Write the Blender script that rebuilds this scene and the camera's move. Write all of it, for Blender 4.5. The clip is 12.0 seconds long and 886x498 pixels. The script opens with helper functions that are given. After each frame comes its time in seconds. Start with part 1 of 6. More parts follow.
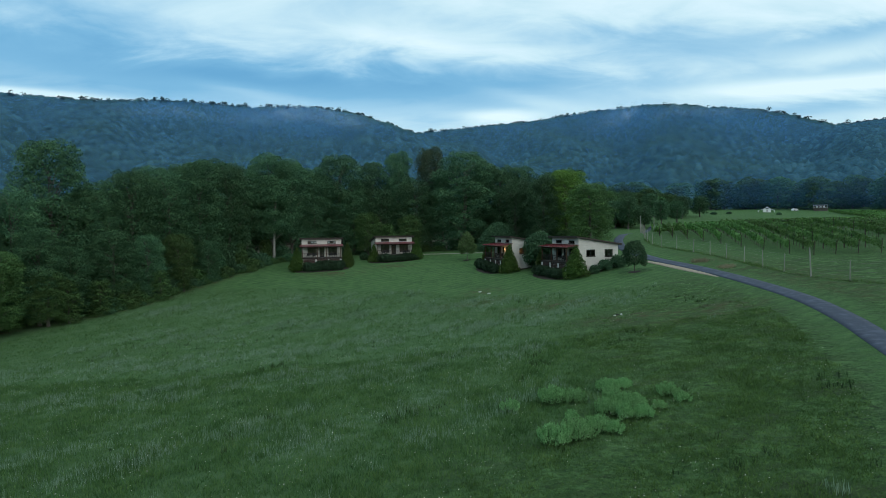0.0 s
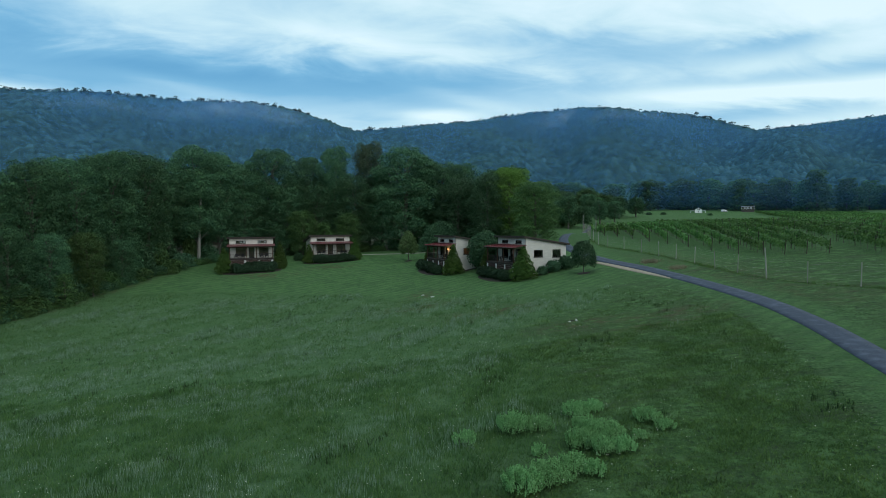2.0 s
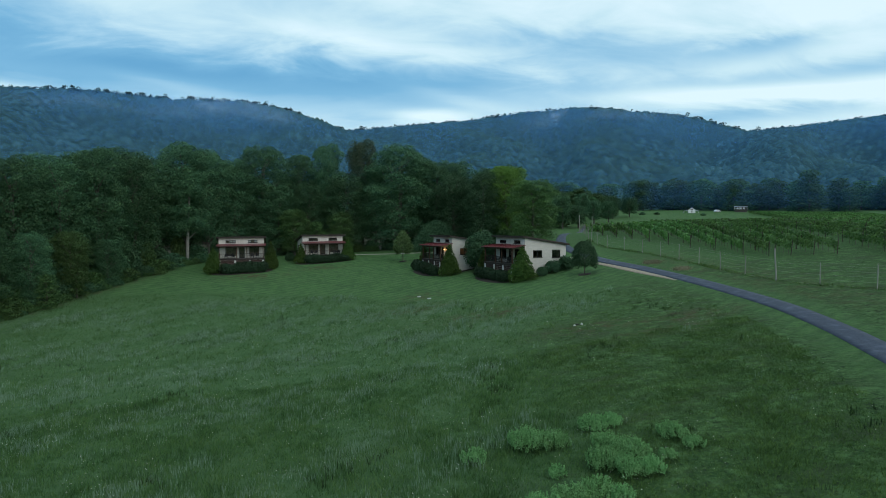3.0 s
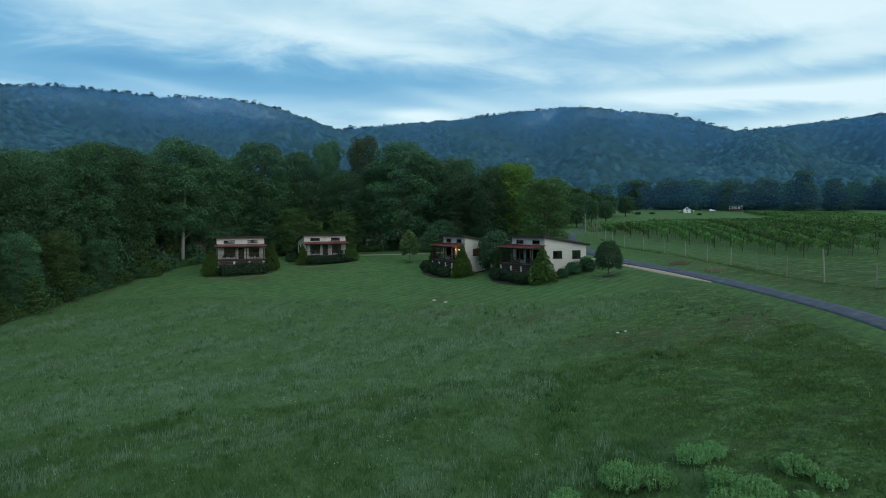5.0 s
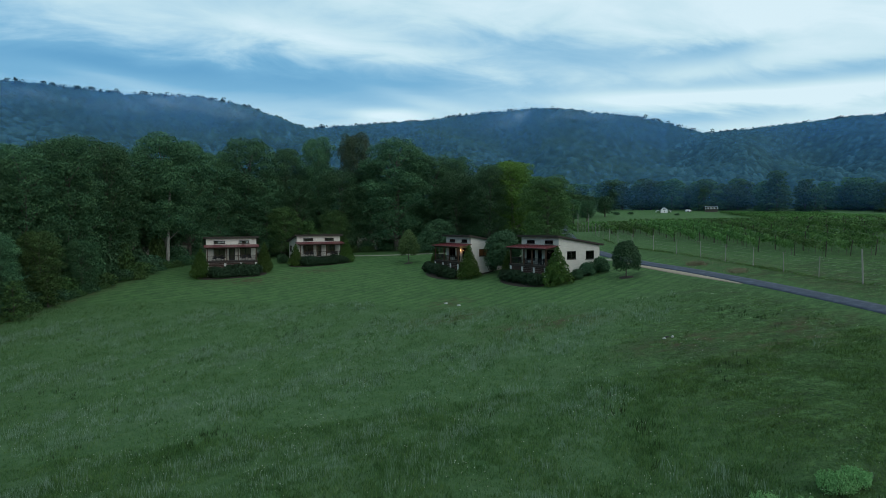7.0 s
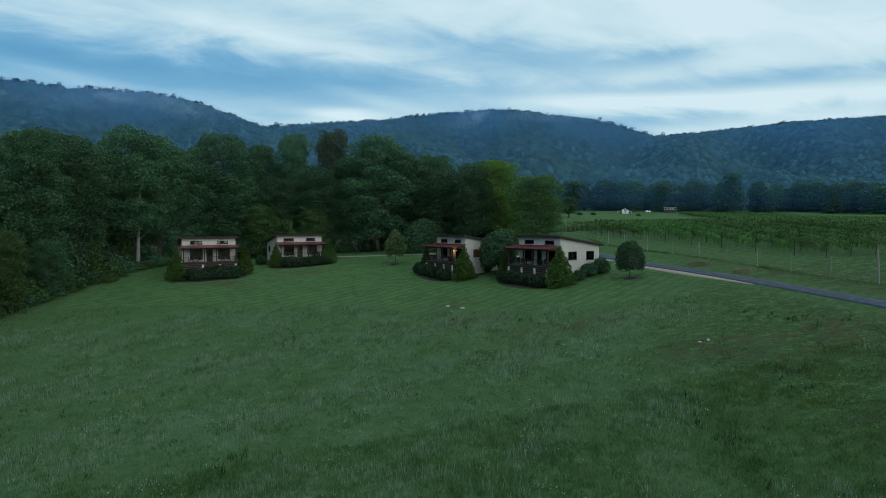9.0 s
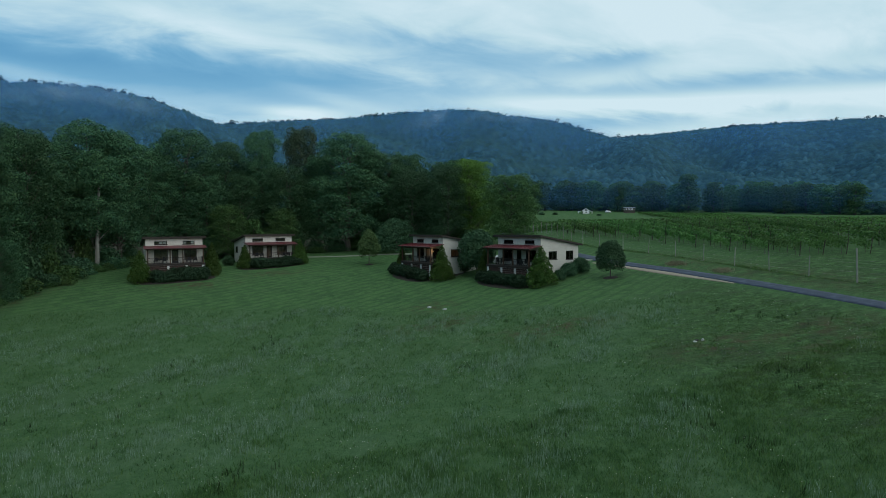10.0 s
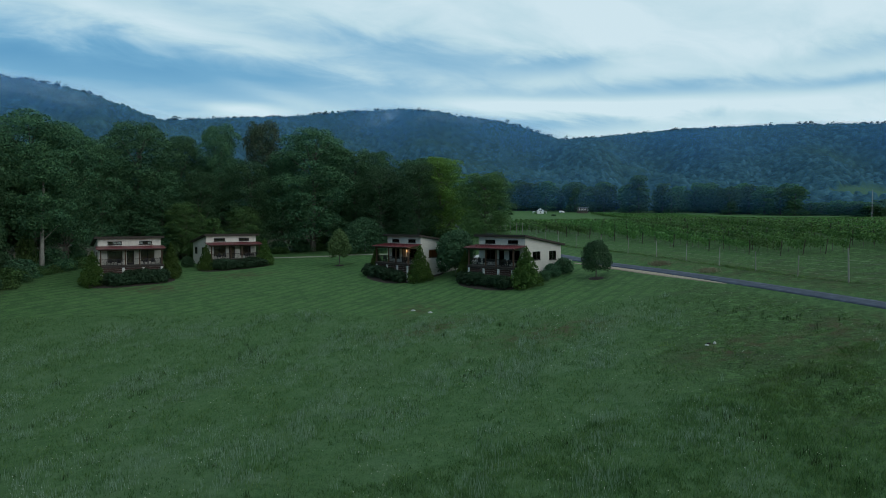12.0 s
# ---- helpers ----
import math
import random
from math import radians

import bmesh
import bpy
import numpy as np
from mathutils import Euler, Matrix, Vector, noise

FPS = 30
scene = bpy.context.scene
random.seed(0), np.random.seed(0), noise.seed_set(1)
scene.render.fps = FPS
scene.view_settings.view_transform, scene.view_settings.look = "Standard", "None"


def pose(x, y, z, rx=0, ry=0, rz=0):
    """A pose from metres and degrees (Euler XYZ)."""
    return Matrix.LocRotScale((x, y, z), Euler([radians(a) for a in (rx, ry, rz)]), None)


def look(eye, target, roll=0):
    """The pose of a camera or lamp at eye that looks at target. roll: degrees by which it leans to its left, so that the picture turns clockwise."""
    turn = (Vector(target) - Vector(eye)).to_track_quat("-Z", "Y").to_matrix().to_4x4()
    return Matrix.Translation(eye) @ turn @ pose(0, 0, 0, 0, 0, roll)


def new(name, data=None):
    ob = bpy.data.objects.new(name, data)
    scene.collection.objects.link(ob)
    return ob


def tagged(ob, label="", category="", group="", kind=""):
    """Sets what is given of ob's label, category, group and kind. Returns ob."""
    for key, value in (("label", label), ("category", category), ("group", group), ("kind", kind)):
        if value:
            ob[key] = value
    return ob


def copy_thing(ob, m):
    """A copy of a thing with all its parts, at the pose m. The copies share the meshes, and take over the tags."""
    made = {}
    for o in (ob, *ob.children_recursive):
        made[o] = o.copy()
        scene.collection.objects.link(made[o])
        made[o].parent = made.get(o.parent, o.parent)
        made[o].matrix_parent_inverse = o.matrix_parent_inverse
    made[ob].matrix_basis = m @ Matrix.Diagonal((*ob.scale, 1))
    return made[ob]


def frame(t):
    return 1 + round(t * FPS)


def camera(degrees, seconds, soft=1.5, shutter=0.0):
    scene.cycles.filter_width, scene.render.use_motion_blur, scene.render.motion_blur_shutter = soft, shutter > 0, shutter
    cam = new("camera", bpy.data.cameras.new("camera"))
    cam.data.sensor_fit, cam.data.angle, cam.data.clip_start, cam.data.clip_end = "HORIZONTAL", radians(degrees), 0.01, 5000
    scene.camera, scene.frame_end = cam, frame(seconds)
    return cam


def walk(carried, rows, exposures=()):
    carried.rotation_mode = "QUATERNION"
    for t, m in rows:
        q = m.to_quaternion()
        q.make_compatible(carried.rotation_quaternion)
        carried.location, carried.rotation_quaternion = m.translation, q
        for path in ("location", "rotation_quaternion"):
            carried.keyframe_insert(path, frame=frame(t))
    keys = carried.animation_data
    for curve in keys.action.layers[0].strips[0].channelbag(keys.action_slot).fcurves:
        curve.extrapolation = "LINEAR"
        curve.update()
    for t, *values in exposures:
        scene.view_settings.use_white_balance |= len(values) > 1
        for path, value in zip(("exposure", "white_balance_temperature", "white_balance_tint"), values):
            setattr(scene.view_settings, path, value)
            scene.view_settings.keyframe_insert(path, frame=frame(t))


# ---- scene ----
cam = camera(71.1, 12.0, soft=0.65)
PATH = [
    (0, (-0.715, -1.242, 10.886), (-0.719, 0.757, 10.818), -0.7),
    (0.5, (-0.734, 0.458, 10.896), (-0.712, 2.457, 10.827), -0.7),
    (1, (-0.778, 2.165, 10.875), (-0.664, 4.16, 10.805), -0.6),
    (1.5, (-0.799, 3.792, 10.843), (-0.634, 5.784, 10.772), -0.6),
    (2, (-0.841, 5.383, 10.815), (-0.65, 7.373, 10.743), -0.5),
    (2.5, (-0.995, 6.914, 10.801), (-0.788, 8.902, 10.729), -0.5),
    (3, (-1.343, 8.352, 10.779), (-1.125, 10.339, 10.706), -0.4),
    (5, (-4.764, 13.859, 10.744), (-4.508, 15.841, 10.67), -0.4),
    (5.5, (-5.936, 15.126, 10.722), (-5.656, 17.105, 10.648), -0.4),
    (6, (-7.205, 16.307, 10.68), (-6.913, 18.284, 10.607), -0.4),
    (6.5, (-8.507, 17.539, 10.671), (-8.195, 19.514, 10.597), -0.4),
    (7, (-9.783, 18.737, 10.669), (-9.433, 20.705, 10.595), -0.4),
    (9, (-15.055, 23.196, 10.622), (-14.564, 25.134, 10.548), -0.3),
    (9.5, (-16.309, 24.364, 10.619), (-15.752, 26.283, 10.544), -0.3),
    (10, (-17.37, 25.546, 10.589), (-16.752, 27.446, 10.514), -0.3),
    (10.5, (-18.266, 26.763, 10.579), (-17.575, 28.639, 10.505), -0.2),
    (11, (-19.051, 28.021, 10.576), (-18.297, 29.872, 10.501), -0.2),
    (11.5, (-19.684, 29.238, 10.556), (-18.914, 31.082, 10.48), -0.1),
    (12, (-20.263, 30.338, 10.522), (-19.491, 32.182, 10.446), -0.2),
]
walk(cam, [(t, look(eye, target, roll)) for t, eye, target, roll in PATH], [(0.0, 0.2), (6.0, 0.1), (12.0, -0.08)])

# ------------------------------------------------------------ world and sun
def node(nt, kind, **values):
    n = nt.nodes.new(kind)
    for key, value in values.items():
        if key in n.inputs:
            n.inputs[key].default_value = value
        elif key == "operation":
            n.operation = value
    return n


def maths(nt, op, a, b=None, clamp=False):
    n = nt.nodes.new("ShaderNodeMath")
    n.operation, n.use_clamp = op, clamp
    for i, v in enumerate((a, b)):
        if v is None:
            continue
        if isinstance(v, (int, float)):
            n.inputs[i].default_value = v
        else:
            nt.links.new(v, n.inputs[i])
    return n.outputs[0]


def blend(nt, fac, a, b, how="MIX"):
    n = nt.nodes.new("ShaderNodeMix")
    n.data_type, n.blend_type = "RGBA", how
    for i, v in ((0, fac), (6, a), (7, b)):
        if isinstance(v, (int, float)):
            n.inputs[i].default_value = v
        elif isinstance(v, tuple):
            n.inputs[i].default_value = (*v, 1)
        else:
            nt.links.new(v, n.inputs[i])
    return n.outputs[2]


SUN_AZ, SUN_EL = 155.0, 30.0      # degrees clockwise from +y, and above the horizon

world = bpy.data.worlds.new("dusk_sky")
scene.world = world
world.use_nodes = True
wt = world.node_tree
wt.nodes.clear()
sky = wt.nodes.new("ShaderNodeTexSky")
sky.sky_type, sky.sun_disc = "NISHITA", False
sky.sun_elevation, sky.sun_rotation = radians(SUN_EL), radians(SUN_AZ)
sky.air_density, sky.dust_density, sky.ozone_density = 1.2, 1.0, 2.0
coord = wt.nodes.new("ShaderNodeTexCoord")
axis = wt.nodes.new("ShaderNodeSeparateXYZ")
wt.links.new(coord.outputs["Generated"], axis.inputs[0])
dx, dy, dz = axis.outputs
lift = maths(wt, "MAXIMUM", dz, 0.0)
# flat cloud layer seen in perspective
low = maths(wt, "ADD", lift, 0.24)
flat = wt.nodes.new("ShaderNodeCombineXYZ")
wt.links.new(maths(wt, "DIVIDE", dx, low), flat.inputs[0])
wt.links.new(maths(wt, "DIVIDE", dy, low), flat.inputs[1])
turn = wt.nodes.new("ShaderNodeMapping")
turn.inputs["Rotation"].default_value = (0, 0, radians(-32))
turn.inputs["Scale"].default_value = (0.75, 1.35, 1)
turn.inputs["Location"].default_value = (0.4, 0.75, 0)
wt.links.new(flat.outputs[0], turn.inputs[0])
n1 = node(wt, "ShaderNodeTexNoise", Scale=0.75, Detail=7.0, Roughness=0.52, Distortion=0.5)
n2 = node(wt, "ShaderNodeTexNoise", Scale=3.4, Detail=9.0, Roughness=0.56, Distortion=0.5)
wt.links.new(turn.outputs[0], n1.inputs["Vector"])
wt.links.new(turn.outputs[0], n2.inputs["Vector"])
# paler upward and to the east
m = maths(wt, "MULTIPLY", maths(wt, "SUBTRACT", n1.outputs[0], 0.5), 0.7)
m = maths(wt, "ADD", m, maths(wt, "MULTIPLY", maths(wt, "SUBTRACT", n2.outputs[0], 0.5), 0.8))
m = maths(wt, "ADD", m, maths(wt, "MULTIPLY", maths(wt, "SUBTRACT", lift, 0.25), 1.0))
m = maths(wt, "ADD", m, maths(wt, "MULTIPLY", dx, 0.38))
m = maths(wt, "ADD", m, 0.69)


def cloud_bank(m, x0, z0, slope, wx, wz, amount):
    """A long bank (or gap) in the cloud about a sloping line low in the sky."""
    u = maths(wt, "DIVIDE", maths(wt, "SUBTRACT", dx, x0), wx)
    off = maths(wt, "SUBTRACT", maths(wt, "SUBTRACT", dz, z0), maths(wt, "MULTIPLY", maths(wt, "SUBTRACT", dx, x0), slope))
    v = maths(wt, "DIVIDE", maths(wt, "ADD", off, maths(wt, "MULTIPLY", maths(wt, "SUBTRACT", n2.outputs[0], 0.5), wz * 2.4)), wz)
    r2 = maths(wt, "ADD", maths(wt, "MULTIPLY", u, u), maths(wt, "MULTIPLY", v, v))
    g = maths(wt, "MULTIPLY", maths(wt, "EXPONENT", maths(wt, "MULTIPLY", r2, -1.0)), maths(wt, "GREATER_THAN", dy, 0.0))
    return maths(wt, "ADD", m, maths(wt, "MULTIPLY", g, amount))


# the deep blue band, its pale borders, bright gaps over the saddles, grey rolls to the east
for bank in ((-0.30, 0.229, -0.05, 0.30, 0.028, -0.44), (0.02, 0.226, -0.06, 0.24, 0.038, -0.36), (0.22, 0.232, -0.12, 0.22, 0.034, -0.20),
             (-0.02, 0.280, -0.16, 0.10, 0.012, 0.24), (-0.30, 0.300, -0.10, 0.22, 0.030, 0.10), (-0.30, 0.206, -0.15, 0.08, 0.009, 0.18),
             (-0.55, 0.183, 0.0, 0.12, 0.007, 0.55), (0.089, 0.171, 0.0, 0.060, 0.010, 0.55), (0.13, 0.198, -0.22, 0.10, 0.010, 0.16),
             (0.38, 0.262, -0.12, 0.18, 0.030, -0.29), (0.54, 0.248, -0.02, 0.08, 0.016, -0.32), (0.64, 0.199, -0.05, 0.18, 0.013, -0.34),
             (0.50, 0.187, -0.05, 0.15, 0.009, 0.36), (0.68, 0.172, -0.05, 0.14, 0.009, 0.26), (0.53, 0.156, 0.0, 0.20, 0.014, -0.36),
             (0.81, 0.226, 0.0, 0.06, 0.018, -0.32), (0.82, 0.188, 0.0, 0.06, 0.010, -0.28), (0.16, 0.290, -0.15, 0.20, 0.016, -0.12)):
    m = cloud_bank(m, *bank)
ramp = wt.nodes.new("ShaderNodeValToRGB")
els = ramp.color_ramp.elements
els[0].position, els[0].color = 0.0, (0.10, 0.33, 0.57, 1)
els[1].position, els[1].color = 1.0, (0.70, 0.88, 0.955, 1)
for pos, col in ((0.28, (0.165, 0.42, 0.65)), (0.52, (0.33, 0.58, 0.76)), (0.76, (0.55, 0.77, 0.86))):
    e = els.new(pos)
    e.color = (*col, 1)
wt.links.new(maths(wt, "ADD", m, 0.0, True), ramp.inputs[0])
cloud = blend(wt, 1.0, ramp.outputs[0], (10.0, 10.0, 10.0), "MULTIPLY")
both = blend(wt, 0.9, sky.outputs[0], cloud)
back = wt.nodes.new("ShaderNodeBackground")
back.inputs[1].default_value = 0.1
out = wt.nodes.new("ShaderNodeOutputWorld")
wt.links.new(both, back.inputs[0])
wt.links.new(back.outputs[0], out.inputs[0])

sun = new("sun", bpy.data.lights.new("sun", "SUN"))
sun.data.energy, sun.data.angle, sun.data.color = 0.85, radians(60), (1.0, 0.96, 0.92)
saz, sel = radians(SUN_AZ), radians(SUN_EL)
sun.matrix_world = look((math.sin(saz) * math.cos(sel) * 100, math.cos(saz) * math.cos(sel) * 100, math.sin(sel) * 100), (0, 0, 0))


# ------------------------------------------------------------ materials
def surface(name, c1, c2, scale=3.0, rough=0.85, bump=0.15, metal=0.0, big=0.25, spread=0.0, island=False, stretch=(1, 1, 1), c3=None, spec=0.3):
    """A surface with grain and stains: two noise sizes between c1 and c2, patches of c3."""
    mt = bpy.data.materials.new(name)
    mt.use_nodes = True
    nt = mt.node_tree
    bs = nt.nodes["Principled BSDF"]
    tc = nt.nodes.new("ShaderNodeTexCoord")
    mp = nt.nodes.new("ShaderNodeMapping")
    mp.inputs["Scale"].default_value = stretch
    nt.links.new(tc.outputs["Object"], mp.inputs[0])
    f = node(nt, "ShaderNodeTexNoise", Scale=scale, Detail=8.0, Roughness=0.6)
    g = node(nt, "ShaderNodeTexNoise", Scale=scale * 0.13, Detail=3.0)
    nt.links.new(mp.outputs[0], f.inputs["Vector"])
    nt.links.new(mp.outputs[0], g.inputs["Vector"])
    col = blend(nt, maths(nt, "MULTIPLY", maths(nt, "SUBTRACT", f.outputs[0], 0.3), 2.4, True), c1, c2)
    if c3:
        col = blend(nt, maths(nt, "MULTIPLY", maths(nt, "SUBTRACT", g.outputs[0], 0.5), 5.0, True), col, c3)
    val = maths(nt, "ADD", 1.0 - big * 0.5, maths(nt, "MULTIPLY", g.outputs[0], big))
    if spread:
        if island:
            geo = nt.nodes.new("ShaderNodeNewGeometry")
            r = geo.outputs["Random Per Island"]
        else:
            inf = nt.nodes.new("ShaderNodeObjectInfo")
            r = inf.outputs["Random"]
        val = maths(nt, "MULTIPLY", val, maths(nt, "ADD", 1.0 - spread * 0.5, maths(nt, "MULTIPLY", r, spread)))
    hs = nt.nodes.new("ShaderNodeHueSaturation")
    nt.links.new(col, hs.inputs["Color"])
    nt.links.new(val, hs.inputs["Value"])
    nt.links.new(hs.outputs[0], bs.inputs["Base Color"])
    bs.inputs["Roughness"].default_value = rough
    bs.inputs["Metallic"].default_value = metal
    bs.inputs["Specular IOR Level"].default_value = spec
    if bump:
        bp = node(nt, "ShaderNodeBump", Strength=bump, Distance=0.03)
        nt.links.new(f.outputs[0], bp.inputs["Height"])
        nt.links.new(bp.outputs[0], bs.inputs["Normal"])
    return mt


def leaf(name, cols, hue=0.03, passing=0.25, rough=0.6, own=0.5):
    """Foliage: every leaf takes its own shade, every plant its own cast."""
    mt = bpy.data.materials.new(name)
    mt.use_nodes = True
    nt = mt.node_tree
    bs = nt.nodes["Principled BSDF"]
    geo = nt.nodes.new("ShaderNodeNewGeometry")
    inf = nt.nodes.new("ShaderNodeObjectInfo")
    rp = nt.nodes.new("ShaderNodeValToRGB")
    e = rp.color_ramp.elements
    e[0].color, e[1].color = (*cols[0], 1), (*cols[-1], 1)
    for i, c in enumerate(cols[1:-1]):
        x = e.new((i + 1) / (len(cols) - 1))
        x.color = (*c, 1)
    tc = nt.nodes.new("ShaderNodeTexCoord")
    nz = node(nt, "ShaderNodeTexNoise", Scale=0.45, Detail=2.0)
    nt.links.new(tc.outputs["Object"], nz.inputs["Vector"])
    mix = maths(nt, "ADD", maths(nt, "MULTIPLY", geo.outputs["Random Per Island"], 0.6), maths(nt, "MULTIPLY", maths(nt, "SUBTRACT", nz.outputs[0], 0.3), 0.9), True)
    nt.links.new(mix, rp.inputs[0])
    hs = nt.nodes.new("ShaderNodeHueSaturation")
    nt.links.new(rp.outputs[0], hs.inputs["Color"])
    nt.links.new(maths(nt, "ADD", 0.5 - hue * 0.5, maths(nt, "MULTIPLY", inf.outputs["Random"], hue)), hs.inputs["Hue"])
    nt.links.new(maths(nt, "ADD", 1.0 - own * 0.5, maths(nt, "MULTIPLY", inf.outputs["Random"], own)), hs.inputs["Value"])
    nt.links.new(hs.outputs[0], bs.inputs["Base Color"])
    bs.inputs["Roughness"].default_value = rough
    bs.inputs["Specular IOR Level"].default_value = 0.12
    tr = nt.nodes.new("ShaderNodeBsdfTranslucent")
    nt.links.new(hs.outputs[0], tr.inputs[0])
    ms = nt.nodes.new("ShaderNodeMixShader")
    ms.inputs[0].default_value = passing
    nt.links.new(bs.outputs[0], ms.inputs[1])
    nt.links.new(tr.outputs[0], ms.inputs[2])
    nt.links.new(ms.outputs[0], nt.nodes["Material Output"].inputs[0])
    return mt


def glowing(name, col, power):
    mt = bpy.data.materials.new(name)
    mt.use_nodes = True
    b = mt.node_tree.nodes["Principled BSDF"]
    b.inputs["Base Color"].default_value = (*col, 1)
    b.inputs["Emission Color"].default_value = (*col, 1)
    b.inputs["Emission Strength"].default_value = power
    return mt


def pane_glass(name):
    mt = bpy.data.materials.new(name)
    mt.use_nodes = True
    nt = mt.node_tree
    nt.nodes.remove(nt.nodes["Principled BSDF"])
    cl = nt.nodes.new("ShaderNodeBsdfTransparent")
    cl.inputs[0].default_value = (0.78, 0.82, 0.82, 1)
    gl = node(nt, "ShaderNodeBsdfGlossy", Roughness=0.03)
    fr = node(nt, "ShaderNodeFresnel", IOR=1.55)
    ms = nt.nodes.new("ShaderNodeMixShader")
    nt.links.new(fr.outputs[0], ms.inputs[0])
    nt.links.new(cl.outputs[0], ms.inputs[1])
    nt.links.new(gl.outputs[0], ms.inputs[2])
    nt.links.new(ms.outputs[0], nt.nodes["Material Output"].inputs[0])
    return mt


GREENS = [(0.016, 0.052, 0.030), (0.038, 0.102, 0.050), (0.068, 0.148, 0.066), (0.118, 0.210, 0.090)]
LEAF_BROAD = leaf("leaf_broad", GREENS, 0.02)
LEAF_DARK = leaf("leaf_dark", [(0.024, 0.066, 0.036), (0.050, 0.114, 0.056), (0.088, 0.164, 0.078)], 0.03)
LEAF_BRIGHT = leaf("leaf_bright", [(0.055, 0.135, 0.028), (0.105, 0.215, 0.040), (0.165, 0.295, 0.055)], 0.02)
LEAF_BROWN = leaf("leaf_brown", [(0.024, 0.058, 0.032), (0.052, 0.084, 0.044), (0.095, 0.100, 0.058)], 0.02)
LEAF_EDGE = leaf("leaf_edge", [(0.026, 0.070, 0.026), (0.062, 0.126, 0.040), (0.112, 0.192, 0.058)], 0.02)
LEAF_YEW = leaf("leaf_hedge", [(0.014, 0.034, 0.019), (0.026, 0.054, 0.027), (0.042, 0.074, 0.034)], 0.03)
LEAF_THUJA = leaf("leaf_arborvitae", [(0.024, 0.060, 0.014), (0.050, 0.098, 0.020), (0.086, 0.138, 0.030)], 0.03)
LEAF_YOUNG = leaf("leaf_young_tree", [(0.045, 0.105, 0.038), (0.09, 0.17, 0.06), (0.16, 0.25, 0.10)], 0.03)
LEAF_VINE = leaf("leaf_vine", [(0.026, 0.084, 0.024), (0.078, 0.178, 0.044), (0.165, 0.300, 0.080)], 0.02)
LEAF_WEED = leaf("leaf_weed", [(0.08, 0.21, 0.070), (0.16, 0.34, 0.125), (0.26, 0.46, 0.21)], 0.01, 0.3, 0.7, 0.2)
LEAF_FAR = leaf("leaf_far", [(0.032, 0.080, 0.034), (0.058, 0.124, 0.048), (0.092, 0.170, 0.064)], 0.03, 0.3, 0.9)
BLADE = leaf("grass_blade", [(0.026, 0.078, 0.024), (0.070, 0.150, 0.044), (0.140, 0.235, 0.080)], 0.0, 0.3)
BLADE_PALE = leaf("grass_seed_head", [(0.11, 0.18, 0.115), (0.16, 0.24, 0.165), (0.22, 0.30, 0.22)], 0.0, 0.3)
BLADE_DARK = leaf("grass_dark", [(0.018, 0.045, 0.016), (0.03, 0.06, 0.02), (0.04, 0.075, 0.025)], 0.0, 0.3)
PETAL = surface("petal_white", (0.42, 0.42, 0.36), (0.55, 0.55, 0.5), 20, 0.7, 0)
BARK = surface("bark_grey", (0.055, 0.05, 0.042), (0.15, 0.14, 0.12), 2.5, 0.95, 0.8, stretch=(3, 3, 0.5), spread=0.3)
BARK_PALE = surface("bark_pale", (0.12, 0.12, 0.105), (0.28, 0.275, 0.245), 2.5, 0.95, 0.6, stretch=(3, 3, 0.5))
ASPHALT = surface("asphalt", (0.024, 0.033, 0.052), (0.050, 0.066, 0.098), 9, 0.9, 0.25, big=0.5, c3=(0.056, 0.072, 0.104))
GRAVEL = surface("gravel_tan", (0.16, 0.13, 0.09), (0.36, 0.31, 0.24), 14, 0.95, 0.5, big=0.4)
PALE_TRACK = surface("gravel_track", (0.10, 0.13, 0.08), (0.28, 0.28, 0.22), 6, 0.95, 0.4, big=0.5)
MULCH = surface("mulch", (0.012, 0.010, 0.009), (0.045, 0.035, 0.028), 18, 0.95, 0.8)
SIDING = surface("siding_cream", (0.50, 0.47, 0.42), (0.62, 0.59, 0.53), 5, 0.75, 0.05, big=0.2, stretch=(1, 1, 0.25))
LAP = surface("siding_lap", (0.44, 0.42, 0.38), (0.54, 0.52, 0.47), 5, 0.75, 0.05, big=0.2, stretch=(0.3, 0.3, 1))
TRIM_DARK = surface("trim_dark_brown", (0.018, 0.014, 0.012), (0.045, 0.034, 0.028), 7, 0.7, 0.2)
WOOD_POST = surface("wood_stained", (0.040, 0.022, 0.014), (0.095, 0.052, 0.032), 4, 0.75, 0.3, stretch=(5, 5, 0.6))
WOOD_SKIRT = surface("wood_skirting", (0.030, 0.018, 0.015), (0.075, 0.045, 0.036), 3, 0.8, 0.3, stretch=(0.5, 0.5, 5), spread=0.3)
DECK = surface("deck_boards", (0.05, 0.045, 0.042), (0.12, 0.11, 0.10), 4, 0.85, 0.3, stretch=(1, 5, 1))
RED_METAL = surface("roof_red_metal", (0.085, 0.014, 0.018), (0.150, 0.028, 0.032), 2.5, 0.42, 0.05, metal=0.1, big=0.5, spec=0.5)
ROOF_DARK = surface("roof_membrane", (0.03, 0.028, 0.027), (0.07, 0.065, 0.06), 3, 0.8, 0.2)
FRAME_DARK = surface("window_frame", (0.012, 0.011, 0.011), (0.025, 0.023, 0.022), 6, 0.5, 0.05)
FRAME_WHITE = surface("frame_white", (0.62, 0.62, 0.60), (0.75, 0.75, 0.72), 5, 0.5, 0.05)
CONCRETE = surface("concrete_pier", (0.42, 0.42, 0.40), (0.60, 0.60, 0.57), 7, 0.9, 0.3, big=0.4)
